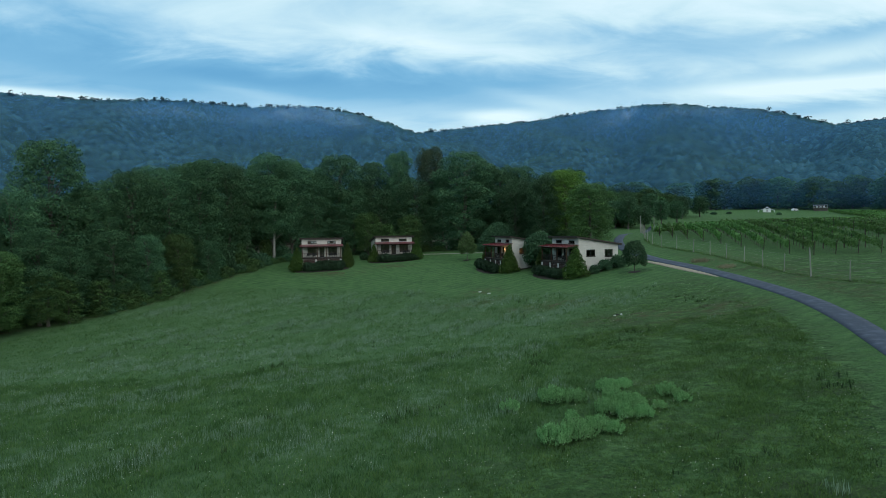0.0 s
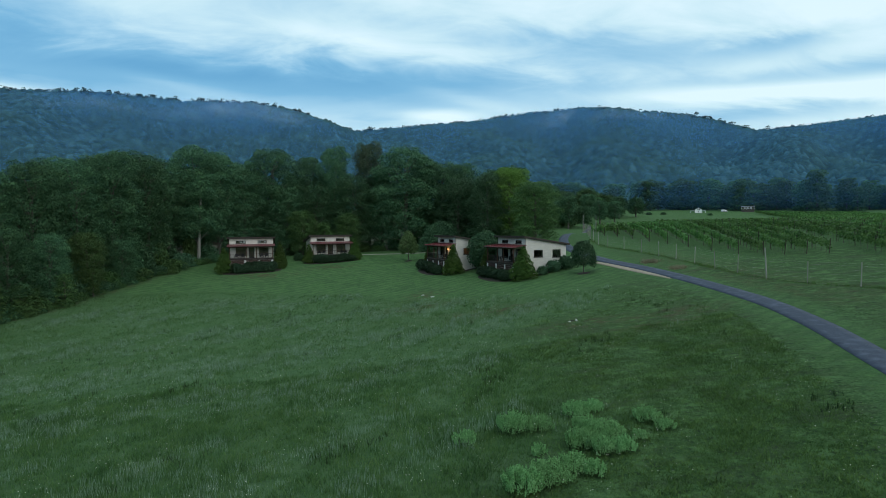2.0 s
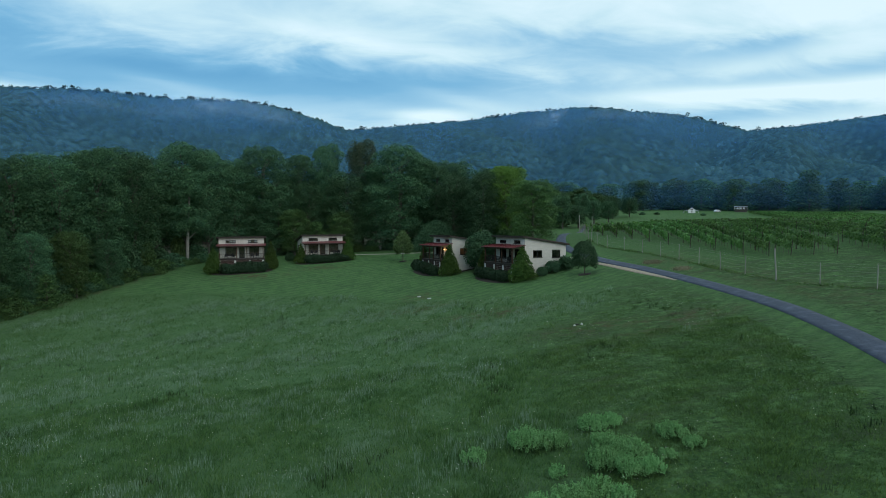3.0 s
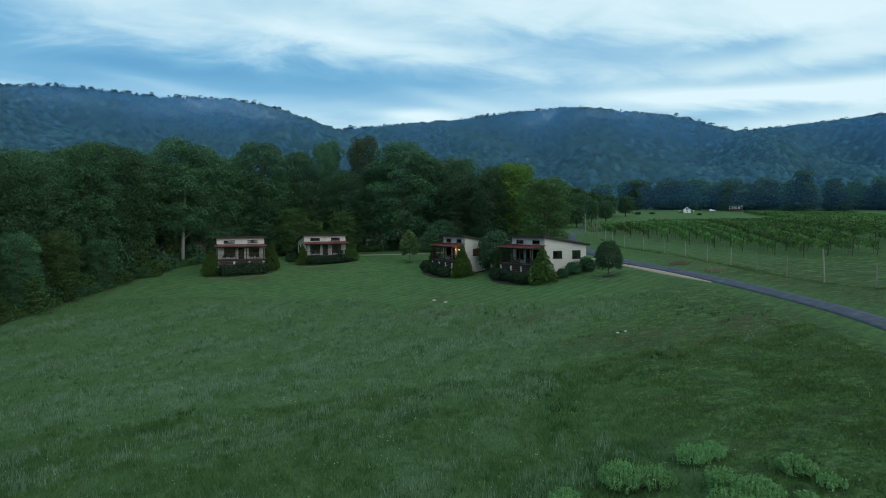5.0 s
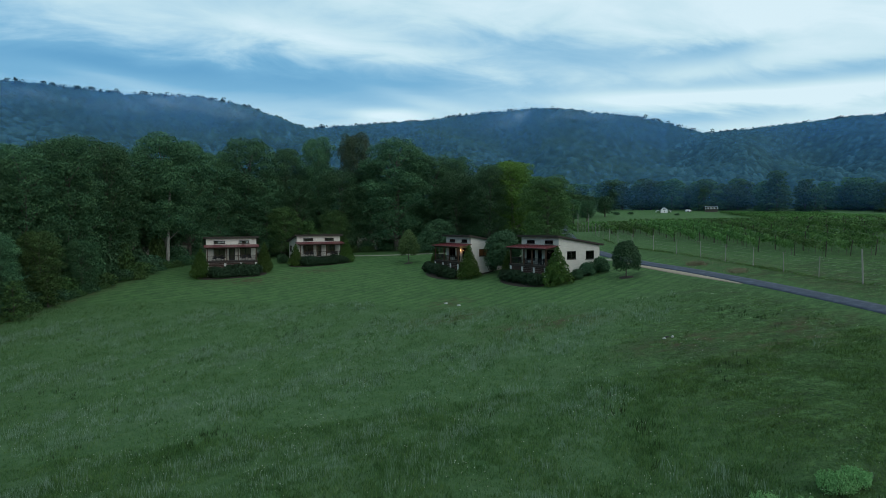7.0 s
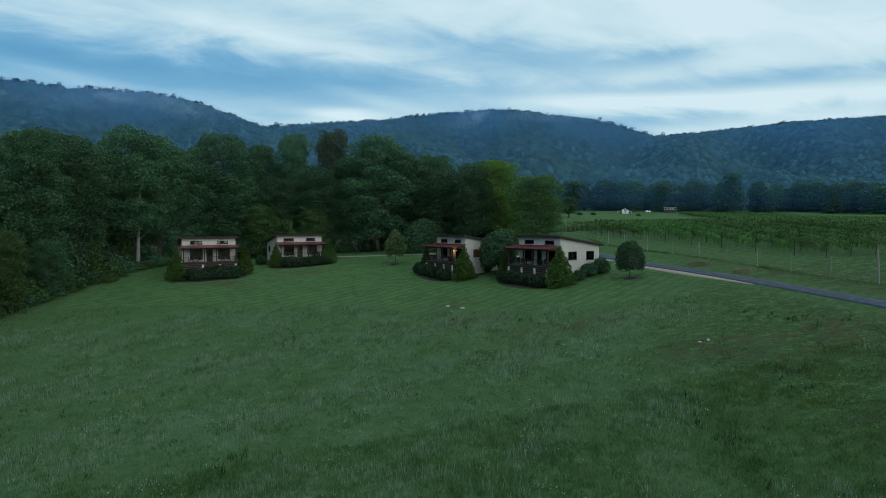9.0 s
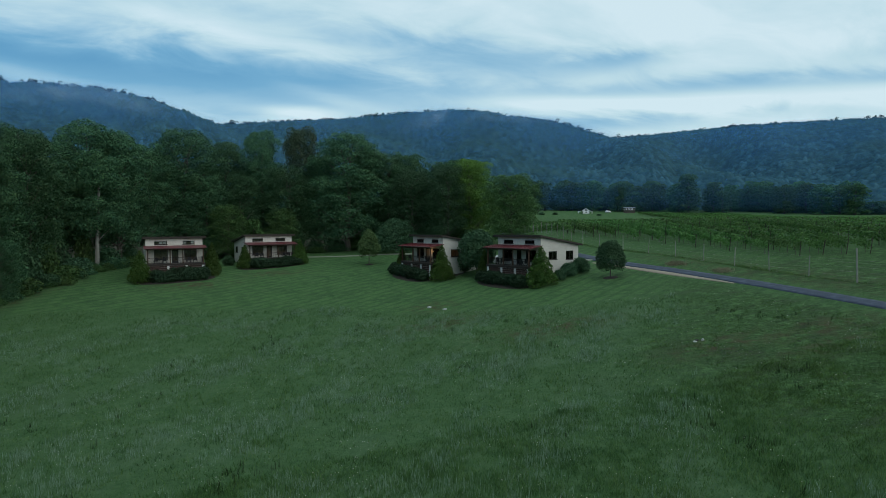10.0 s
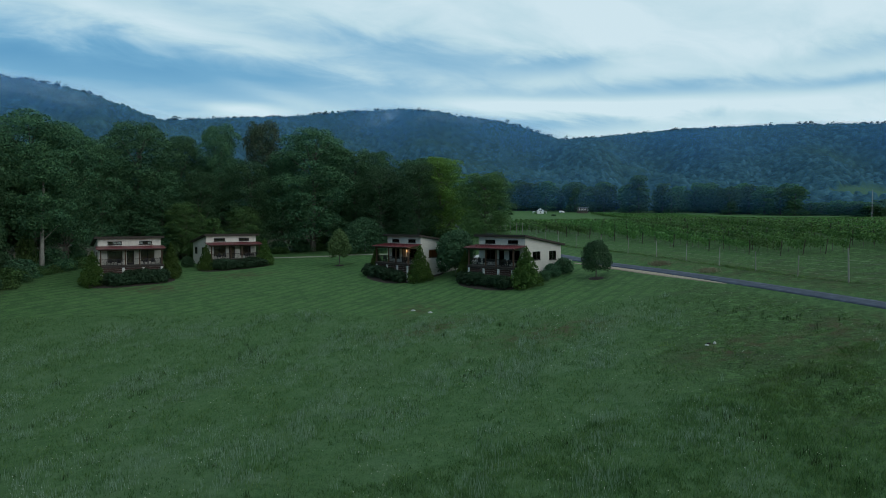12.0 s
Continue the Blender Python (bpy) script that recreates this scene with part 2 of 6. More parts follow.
INSIDE = surface("inside_wall", (0.30, 0.22, 0.15), (0.40, 0.30, 0.20), 3, 0.8, 0.1)
FENCE_WOOD = surface("fence_post_wood", (0.16, 0.16, 0.14), (0.32, 0.31, 0.28), 4, 0.95, 0.5, stretch=(4, 4, 0.5), spread=0.4)
VINE_POST = surface("vine_post_wood", (0.035, 0.030, 0.024), (0.085, 0.07, 0.055), 4, 0.95, 0.5, stretch=(4, 4, 0.5), spread=0.4)
WIRE = surface("steel_wire", (0.20, 0.20, 0.20), (0.35, 0.35, 0.35), 8, 0.5, 0, metal=0.8)
IRON = surface("black_iron", (0.012, 0.012, 0.013), (0.03, 0.03, 0.032), 8, 0.5, 0.05, metal=0.4)
PLASTIC = surface("white_lid", (0.34, 0.35, 0.35), (0.48, 0.49, 0.48), 5, 0.6, 0.1)
CAR_WHITE = surface("car_paint_white", (0.65, 0.66, 0.67), (0.72, 0.73, 0.74), 2, 0.25, 0, spec=0.6)
RUBBER = surface("tyre", (0.012, 0.012, 0.012), (0.025, 0.025, 0.025), 9, 0.9, 0.1)
WHITE_WALL = surface("farmhouse_white", (0.66, 0.67, 0.66), (0.78, 0.78, 0.76), 3, 0.7, 0.05)
ROOF_GREY = surface("roof_grey_metal", (0.55, 0.58, 0.60), (0.68, 0.70, 0.72), 2, 0.5, 0.05, metal=0.0)
BRICKISH = surface("deck_brown", (0.09, 0.075, 0.065), (0.16, 0.135, 0.115), 3, 0.85, 0.2)
GLASS = pane_glass("window_glass")
BULB = glowing("warm_bulb", (1.0, 0.50, 0.18), 5.0)
BLADE_ROUGH = leaf("grass_rough", [(0.026, 0.066, 0.018), (0.066, 0.130, 0.034), (0.125, 0.205, 0.056)], 0.0, 0.3)


# ------------------------------------------------------------ helpers for meshes
def smooth(x, a, b):
    t = np.clip((np.asarray(x, float) - a) / (b - a), 0, 1)
    return t * t * (3 - 2 * t)


HILLS = [(-45, 40, 45, 2.12), (0, 40, 45, 0.71), (45, 40, 45, 0.68), (-45, 90, 45, -4.06), (0, 90, 45, -3.93), (45, 90, 45, 2.34), (-45, 140, 45, 8.40),
         (0, 140, 45, -1.83), (50, 150, 45, 4.80), (-120, 100, 160, -13.78), (120, 100, 160, 11.01), (0, 250, 160, -8.48), (200, 300, 160, -6.35), (5, 37, 11, -0.7)]


def ground_z(x, y):
    """Height of the land: a tilted plane with swells and dips."""
    x = np.clip(np.asarray(x, float), -190, 420)
    y = np.clip(np.asarray(y, float), -70, 470)
    z = 3.34 - 0.0048 * x + 0.0550 * y
    for cx, cy, s, h in HILLS:
        z = z + h * np.exp(-((x - cx) ** 2 + (y - cy) ** 2) / (2 * s * s))
    return z


def gz(x, y):
    return float(ground_z(x, y))


def spline(points, step=2.0):
    """Points along a smooth line through the given ones."""
    p = np.array(points, float)
    p = np.vstack([2 * p[0] - p[1], p, 2 * p[-1] - p[-2]])
    res = []
    for i in range(1, len(p) - 2):
        n = max(2, int(np.linalg.norm(p[i + 1] - p[i]) / step))
        for k in range(n):
            t = k / n
            res.append(0.5 * (2 * p[i] + (p[i + 1] - p[i - 1]) * t + (2 * p[i - 1] - 5 * p[i] + 4 * p[i + 1] - p[i + 2]) * t * t
                              + (3 * p[i] - p[i - 1] - 3 * p[i + 1] + p[i + 2]) * t ** 3))
    res.append(p[-2])
    return np.array(res)


def poly_mesh(name, verts, faces, mat=None, flat=False):
    """A mesh from arrays: verts (n, 3), faces (m, 3 or 4)."""
    verts, faces = np.asarray(verts, np.float32), np.asarray(faces, np.int32)
    k = faces.shape[1]
    me = bpy.data.meshes.new(name)
    me.vertices.add(len(verts))
    me.vertices.foreach_set("co", verts.ravel())
    me.loops.add(faces.size)
    me.loops.foreach_set("vertex_index", faces.ravel())
    me.polygons.add(len(faces))
    me.polygons.foreach_set("loop_start", np.arange(0, faces.size, k, dtype=np.int32))
    me.update(calc_edges=True)
    me.validate()
    if not flat:
        me.polygons.foreach_set("use_smooth", np.ones(len(me.polygons), bool))
    if mat:
        me.materials.append(mat)
    return me


def patch_mesh(name, quads, mat):
    """A mesh of loose patches, corners (n, k, 3)."""
    q = np.asarray(quads, np.float32)
    n, k = q.shape[:2]
    return poly_mesh(name, q.reshape(-1, 3), np.arange(n * k, dtype=np.int32).reshape(n, k), mat, True)


def leaves_at(points, outward, size, rng, loose=0.8, long=0.6):
    """Diamond leaves at points, facing roughly outward."""
    n = len(points)
    nrm = outward + rng.normal(0, loose, (n, 3))
    nrm /= np.linalg.norm(nrm, axis=1, keepdims=True) + 1e-9
    u = np.cross(nrm, rng.normal(0, 1, (n, 3)))
    u /= np.linalg.norm(u, axis=1, keepdims=True) + 1e-9
    v = np.cross(nrm, u)
    s = (size * rng.uniform(0.6, 1.3, n))[:, None]
    droop = np.array([0, 0, -0.25]) * s
    return np.stack([points - u * s, points - v * s * long, points + u * s + droop, points + v * s * long], 1)


def lobe_leaves(lobes, n, size, rng, under=0.35, loose=0.8, squat=0.82):
    """Leaves over the shells of rounded clumps (cx, cy, cz, r)."""
    lobes = np.asarray(lobes, float)
    w = lobes[:, 3] ** 2
    k = rng.choice(len(lobes), n, p=w / w.sum())
    d = rng.normal(0, 1, (n, 3))
    d /= np.linalg.norm(d, axis=1, keepdims=True)
    flip = (d[:, 2] < -0.2) & (rng.random(n) > under)
    d[flip, 2] *= -1
    p = lobes[k, :3] + d * (lobes[k, 3] * (0.78 + 0.3 * rng.random(n)))[:, None] * np.array([1, 1, squat])
    return leaves_at(p, d + np.array([0, 0, 0.35]), size, rng, loose)


def limb(bm, p0, p1, r0, r1, sides=7):
    """A tapered round length of wood."""
    p0, p1 = Vector(p0), Vector(p1)
    q = (p1 - p0).to_track_quat("Z", "Y")
    rings = []
    for p, r in ((p0, r0), (p1, r1)):
        rings.append([bm.verts.new(p + q @ Vector((r * math.cos(a * 2 * math.pi / sides), r * math.sin(a * 2 * math.pi / sides), 0))) for a in range(sides)])
    for a in range(sides):
        bm.faces.new((rings[0][a], rings[0][(a + 1) % sides], rings[1][(a + 1) % sides], rings[1][a]))
    bm.faces.new(rings[1])
    bm.faces.new(rings[0][::-1])


def box(bm, x0, x1, y0, y1, z0, z1, zb=None):
    """A box; zb gives the top's height at the far end in y or, as a pair, at both ends in x."""
    t = [z1] * 4
    if isinstance(zb, tuple):
        t = [zb[0], zb[1], zb[1], zb[0]]
    elif zb is not None:
        t = [z1, z1, zb, zb]
    xy = ((x0, y0), (x1, y0), (x1, y1), (x0, y1))
    lo = [bm.verts.new((x, y, z0)) for x, y in xy]
    hi = [bm.verts.new((x, y, z)) for (x, y), z in zip(xy, t)]
    bm.faces.new(lo[::-1])
    bm.faces.new(hi)
    for i in range(4):
        bm.faces.new((lo[i], lo[(i + 1) % 4], hi[(i + 1) % 4], hi[i]))


def finish(bm, name, mat, bevel=0.0):
    if bevel:
        bmesh.ops.bevel(bm, geom=bm.edges[:], offset=bevel, segments=1, affect="EDGES", clamp_overlap=True)
    me = bpy.data.meshes.new(name)
    bm.to_mesh(me)
    bm.free()
    me.materials.append(mat)
    return me


def part(name, me, material, parent, label="", bevel=0.0):
    """Links a bmesh or a mesh as one object under a thing or a part."""
    if isinstance(me, bmesh.types.BMesh):
        me = finish(me, name, material, bevel)
    ob = new(name, me)
    if parent:
        ob.parent = parent
    if label:
        ob["label"] = label
    return ob


def boxes(*dims):
    bm = bmesh.new()
    for d in dims:
        box(bm, *d)
    return bm


def ribbon(name, line, width, lift_by, mat, drop=0.12):
    """A strip of paving along a line on the land, with edges that go into it."""
    t = np.gradient(line, axis=0)
    t /= np.linalg.norm(t, axis=1, keepdims=True)
    nrm = np.stack([t[:, 1], -t[:, 0]], 1)
    cols = []
    for f, dz in ((-0.5, -drop), (-0.5, 0), (-0.25, 0.02), (0, 0.03), (0.25, 0.02), (0.5, 0), (0.5, -drop)):
        q = line + nrm * np.asarray(width).reshape(-1, 1) * f
        cols.append(np.column_stack([q, ground_z(q[:, 0], q[:, 1]) + lift_by + dz]))
    v = np.stack(cols, 1)
    n, k = v.shape[:2]
    i = (np.arange(n - 1)[:, None] * k + np.arange(k - 1)).ravel()
    return new(name, poly_mesh(name, v.reshape(-1, 3), np.stack([i, i + k, i + k + 1, i + 1], 1), mat))


# ------------------------------------------------------------ the land
ROAD = spline([(6, -10), (13, 6), (20, 20), (26.0, 30.6), (30.7, 43.2), (33.9, 53.0), (36.3, 64), (37.5, 79), (37.2, 93), (35.6, 107), (35.4, 122), (37.6, 135), (43, 152), (52, 176), (66, 215), (85, 262), (104, 310)], 1.5)
FENCE = spline([(72, 18), (58, 38), (50, 54), (46.1, 63.2), (43.4, 73.3), (43.6, 90), (43.4, 103), (42.2, 113), (41.2, 121), (43.0, 133), (48.5, 152), (55, 175)], 0.5)
EDGE = spline([(-110, 30), (-84, 62), (-67, 91), (-55.5, 103.5), (-50.5, 114.5), (-47.5, 123), (-43.5, 132), (-41, 143), (-33, 152), (-18, 157), (-2, 158), (10, 157), (20, 148), (25, 137)], 2.0)
CABINS = [("a", -32.0, 134.68, 4.75, 10.3), ("b", -16.7, 143.1, 4.9, 14.6), ("c", 9.62, 124.5, 4.9, -73.0), ("d", 18.75, 110.25, 4.95, -70.0)]


def near_line(x, y, line):
    """Distance from points to a line of points."""
    d = np.full(np.shape(x), 1e9)
    for px, py in line[::2]:
        d = np.minimum(d, np.hypot(x - px, y - py))
    return d


def lawn_mask(x, y):
    """1 on mown grass, 0 in the meadow."""
    wob = 2.0 * np.sin(x * 0.17 + 1.0) + 1.5 * np.sin(x * 0.06 - y * 0.05)
    front = np.interp(x, [-60, -40, -22, -6, 1, 13, 25, 34], [120, 117, 115, 108, 97, 91, 87, 79]) + wob * 0.6
    m1 = smooth(y, front - 1.5, front + 1.5)
    m1 = np.maximum(m1, smooth(near_line(x, y, ROAD), 5.5, 3.0))
    return np.maximum(m1, smooth(x, 38, 40) * smooth(y, 30, 40))


def rough_mask(x, y):
    """1 on the darker, coarser grass toward the lane and under the vines."""
    wob = 2.5 * np.sin(y * 0.13) + 2.0 * np.sin(x * 0.2 + y * 0.07)
    near = smooth(x - (1.0 + (y - 28) * 0.42) + wob, -8.0, 7.0) * smooth(y, 96, 84) * (1 - 0.75 * smooth(near_line(x, y, ROAD), 4.0, 2.0))
    return np.maximum(near * smooth(y, 5, 12), 0.45 * smooth(x, 37.5, 40) * smooth(y, 20, 30) * smooth(np.hypot(x, y), 400, 370))


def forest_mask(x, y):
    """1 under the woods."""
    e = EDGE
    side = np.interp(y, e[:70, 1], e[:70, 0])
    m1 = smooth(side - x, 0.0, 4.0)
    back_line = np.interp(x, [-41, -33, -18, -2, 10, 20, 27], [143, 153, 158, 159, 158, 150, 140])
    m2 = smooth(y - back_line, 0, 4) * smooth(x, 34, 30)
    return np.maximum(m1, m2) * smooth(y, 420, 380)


def axis_steps(lo, hi, fine, far):
    a = list(np.arange(lo, hi + fine, fine))
    s = fine
    while a[-1] < far:
        s *= 1.25
        a.append(a[-1] + s)
    s = fine
    b = [lo]
    while b[-1] > -far:
        s *= 1.25
        b.append(b[-1] - s)
    return np.array(b[:0:-1] + a)


gx, gy = axis_steps(-85, 75, 1.25, 4600), axis_steps(5, 165, 1.25, 4600)
X, Y = np.meshgrid(gx, gy)
Z = ground_z(X, Y) + 0.05 * np.sin(X * 0.9 + np.sin(Y * 0.5)) * np.sin(Y * 0.7) * (1 - lawn_mask(X, Y))
nx, ny = len(gx), len(gy)
i = (np.arange(ny - 1)[:, None] * nx + np.arange(nx - 1)).ravel()


def ground_material():
    mt = bpy.data.materials.new("grass_ground")
    mt.use_nodes = True
    nt = mt.node_tree
    bs = nt.nodes["Principled BSDF"]
    tc = nt.nodes.new("ShaderNodeTexCoord")

    def noisy(scale, detail=6.0, stretch=None, rough=0.6):
        n = node(nt, "ShaderNodeTexNoise", Scale=scale, Detail=detail, Roughness=rough)
        if stretch:
            mp = nt.nodes.new("ShaderNodeMapping")
            mp.inputs["Scale"].default_value = stretch
            nt.links.new(tc.outputs["Object"], mp.inputs[0])
            nt.links.new(mp.outputs[0], n.inputs["Vector"])
        else:
            nt.links.new(tc.outputs["Object"], n.inputs["Vector"])
        return n.outputs[0]

    def zone(name):
        a = nt.nodes.new("ShaderNodeAttribute")
        a.attribute_name = name
        return a.outputs["Fac"]

    def push(v, a, b):
        return maths(nt, "MULTIPLY", maths(nt, "SUBTRACT", v, a), 1.0 / (b - a), True)

    fine, mid, big, huge = noisy(3.2, 9.0, None, 0.75), noisy(0.9, 8.0, None, 0.7), noisy(0.16), noisy(0.045, 3.0)
    meadow = blend(nt, push(fine, 0.34, 0.68), (0.030, 0.080, 0.028), (0.070, 0.136, 0.052))
    meadow = blend(nt, push(mid, 0.42, 0.75), meadow, (0.080, 0.140, 0.062))
    meadow = blend(nt, maths(nt, "MULTIPLY", push(big, 0.52, 0.75), 0.6), meadow, (0.100, 0.160, 0.092))
    meadow = blend(nt, maths(nt, "MULTIPLY", push(huge, 0.55, 0.7), 0.5), meadow, (0.050, 0.096, 0.040))
    lawn = blend(nt, push(fine, 0.36, 0.66), (0.044, 0.112, 0.036), (0.092, 0.174, 0.058))
    lawn = blend(nt, maths(nt, "MULTIPLY", push(mid, 0.48, 0.7), 0.7), lawn, (0.030, 0.070, 0.032))
    lawn = blend(nt, maths(nt, "MULTIPLY", push(big, 0.55, 0.75), 0.55), lawn, (0.030, 0.068, 0.030))
    lawn = blend(nt, maths(nt, "MULTIPLY", push(noisy(0.55, 8.0, None, 0.72), 0.46, 0.57), 0.45), lawn, (0.024, 0.064, 0.024))
    lawn = blend(nt, maths(nt, "MULTIPLY", push(noisy(1.7, 5.0, (0.4, 1.2, 1), 0.7), 0.51, 0.60), 0.75), lawn, (0.082, 0.142, 0.058))
    wave = nt.nodes.new("ShaderNodeTexWave")
    wave.inputs["Scale"].default_value, wave.inputs["Distortion"].default_value, wave.inputs["Detail"].default_value = 0.19, 0.35, 2.0
    wave.inputs["Detail Scale"].default_value = 0.4
    mp = nt.nodes.new("ShaderNodeMapping")
    mp.inputs["Rotation"].default_value = (0, 0, radians(62))
    nt.links.new(tc.outputs["Object"], mp.inputs[0])
    nt.links.new(mp.outputs[0], wave.inputs["Vector"])
    lawn = blend(nt, maths(nt, "MULTIPLY", push(wave.outputs["Fac"], 0.55, 0.95), 0.38), lawn, (0.026, 0.066, 0.026))
    col = blend(nt, zone("lawn"), meadow, lawn)
    rough_grass = blend(nt, push(fine, 0.36, 0.66), (0.018, 0.052, 0.016), (0.056, 0.112, 0.036))
    rough_grass = blend(nt, push(mid, 0.5, 0.60), rough_grass, (0.070, 0.140, 0.050))
    rough_grass = blend(nt, push(noisy(5.0, 4.0, None, 0.7), 0.53, 0.62), rough_grass, (0.080, 0.145, 0.050))
    rough_grass = blend(nt, maths(nt, "MULTIPLY", push(noisy(2.2, 5.0, None, 0.7), 0.54, 0.62), 0.8), rough_grass, (0.016, 0.034, 0.014))
    rough_grass = blend(nt, maths(nt, "MULTIPLY", push(noisy(0.5, 6.0, (0.35, 1.3, 1)), 0.5, 0.66), 0.7), rough_grass, (0.036, 0.052, 0.026))
    col = blend(nt, zone("rough"), col, rough_grass)
    dirt = maths(nt, "MULTIPLY", zone("dirt"), push(noisy(0.8, 7.0), 0.42, 0.62))
    col = blend(nt, dirt, col, blend(nt, fine, (0.044, 0.042, 0.022), (0.084, 0.064, 0.036)))
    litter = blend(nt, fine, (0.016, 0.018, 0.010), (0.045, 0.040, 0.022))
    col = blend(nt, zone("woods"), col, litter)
    nt.links.new(col, bs.inputs["Base Color"])
    bs.inputs["Roughness"].default_value = 0.95
    bs.inputs["Specular IOR Level"].default_value = 0.1
    bp = node(nt, "ShaderNodeBump", Strength=0.9, Distance=0.2)
    nt.links.new(maths(nt, "ADD", fine, mid), bp.inputs["Height"])
    nt.links.new(bp.outputs[0], bs.inputs["Normal"])
    return mt


ground_mesh = poly_mesh("ground", np.stack([X, Y, Z], -1).reshape(-1, 3), np.stack([i, i + 1, i + nx + 1, i + nx], 1), ground_material())
dirt = np.zeros_like(X)
for cx, cy, rx, ry in ((19, 65.5, 5.5, 2.2), (27, 64, 6, 2.0), (12, 81, 7, 3.0), (5.5, 100, 3.0, 2.5), (4, 92, 6, 2.5), (-24, 128, 6, 2.5), (-12, 134, 5, 2), (24, 60, 5, 1.4)):
    dirt = np.maximum(dirt, np.exp(-((X - cx) / rx) ** 2 - ((Y - cy) / ry) ** 2))
dirt = np.maximum(dirt, 0.4 * smooth(X, 38.5, 40) * smooth(X, 50, 44) * smooth(Y, 50, 62) * smooth(Y, 112, 100))
dirt = np.maximum(dirt, 0.8 * smooth(near_line(X, Y, EDGE), 3.0, 0.5) * smooth(Y, 140, 130))
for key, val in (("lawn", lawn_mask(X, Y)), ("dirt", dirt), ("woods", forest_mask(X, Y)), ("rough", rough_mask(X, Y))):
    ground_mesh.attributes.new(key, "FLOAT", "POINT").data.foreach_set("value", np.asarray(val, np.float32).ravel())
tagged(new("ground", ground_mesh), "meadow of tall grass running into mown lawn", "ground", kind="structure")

road = tagged(ribbon("road", ROAD, np.full(len(ROAD), 2.05), 0.05, ASPHALT), "narrow worn grey asphalt lane", "road", kind="structure")
shoulder_line = spline([(36.3, 82.5), (36.1, 87), (35.6, 93), (34.7, 101), (33.4, 108)], 1.0)
tagged(ribbon("road_shoulder", shoulder_line, 1.3 * np.sin(np.linspace(0.2, 2.9, len(shoulder_line))), 0.035, GRAVEL), "tan gravel shoulder beside the asphalt lane", "road", kind="structure")
drive_line = spline([(34.6, 110), (29, 118), (22, 131), (13, 143.5), (5, 147.5), (-5, 151.5), (-14, 154)], 1.5)
tagged(ribbon("gravel_drive", drive_line, np.full(len(drive_line), 1.5), 0.03, PALE_TRACK), "pale gravel track crossing the mown lawn", "track", kind="structure")


# ------------------------------------------------------------ mountains
def cells(x, y, size, seed):
    """Rounded bumps, one a cell: 0 between crowns to 1 on top of them."""
    best, tall = np.full(x.shape, 9.0), np.zeros(x.shape)
    ix, iy = np.floor(x / size), np.floor(y / size)
    for ox in (-1, 0, 1):
        for oy in (-1, 0, 1):
            cx, cy = ix + ox, iy + oy
            h1 = np.modf(np.abs(np.sin(cx * 127.1 + cy * 311.7 + seed) * 43758.5))[0]
            h2 = np.modf(np.abs(np.sin(cx * 269.5 + cy * 183.3 + seed) * 24634.6))[0]
            d = np.hypot(x / size - cx - h1, y / size - cy - h2)
            tall = np.where(d < best, 0.5 + h1 * h2 * 1.3, tall)
            best = np.minimum(best, d)
    return np.sqrt(np.clip(1 - (best / 0.8) ** 2, 0, 1)) * tall, tall


def swell(x, y, size, seed):
    """Slow rolling variation, about -1 to 1."""
    v = 0
    for k in range(1, 5):
        a = seed * 1.7 + k * 2.4
        f = 2 * math.pi / size * (0.6 + 0.37 * k)
        v = v + np.sin((x * math.cos(a) + y * math.sin(a)) * f + k * seed) / k
    return v / 1.6


MID = (-9.0, 15.0)
# three ranges, one behind the other: distance, bearings, heights of the crest in degrees
RANGES = [(1500, [-180, -120, -75, -50, -35, -30, -23, -17, -11.4, -7.2, -4.4, -1.5, 3, 10, 18, 30, 180], [3.0, 4.0, 8.5, 10.2, 10.6, 10.65, 11.1, 10.9, 11.1, 10.45, 9.5, 8.5, 7.0, 5.0, 3.0, 1.0, 1.0]),
          (1750, [-180, -25, -14, -7.2, -4.4, -1.5, 3.4, 8.6, 13.5, 18.6, 23, 27, 30, 33, 37, 42, 50, 180], [1.0, 3.0, 5.5, 7.8, 8.6, 8.85, 9.25, 9.55, 10.25, 10.5, 10.0, 9.5, 8.65, 7.6, 6.2, 4.5, 2.0, 1.0]),
          (2100, [-180, 15, 20, 26, 30, 33, 38.7, 45.6, 52, 58, 75, 100, 130, 180], [1.0, 2.0, 4.0, 6.2, 7.2, 7.65, 7.9, 8.15, 7.95, 7.5, 6.5, 5.0, 4.0, 3.0])]


def crest_el(az):
    return np.max([np.interp(az, a, e) for _, a, e in RANGES], axis=0)


def ridge_z(az, r):
    """Height of the hills at a bearing in degrees and a distance from the field."""
    x, y = MID[0] + r * np.sin(np.radians(az)), MID[1] + r * np.cos(np.radians(az))
    base = ground_z(x, y) - 3
    best = base
    for k, (far, a, e) in enumerate(RANGES):
        far = far * (1 + 0.04 * np.sin(np.radians(az * 5 + 70 * k)))
        crest = 10.7 + far * np.tan(np.radians(np.interp(az, a, e))) - 8
        u = (r - 520) / (far - 520)
        fold = swell(az * 24.0 + 60 * np.sin(r / 300 + k), r * 0.22, 300, 3.0 + k) * 34 * np.clip(u * (1 - u) * 4, 0, 1)
        z = base + (crest - base) * np.clip(u, 0, 1) ** 1.22 + fold
        best = np.maximum(best, np.where(u > 1, crest - (r - far) * 0.5, z))
    return best, x, y, (r - 520) / 1200


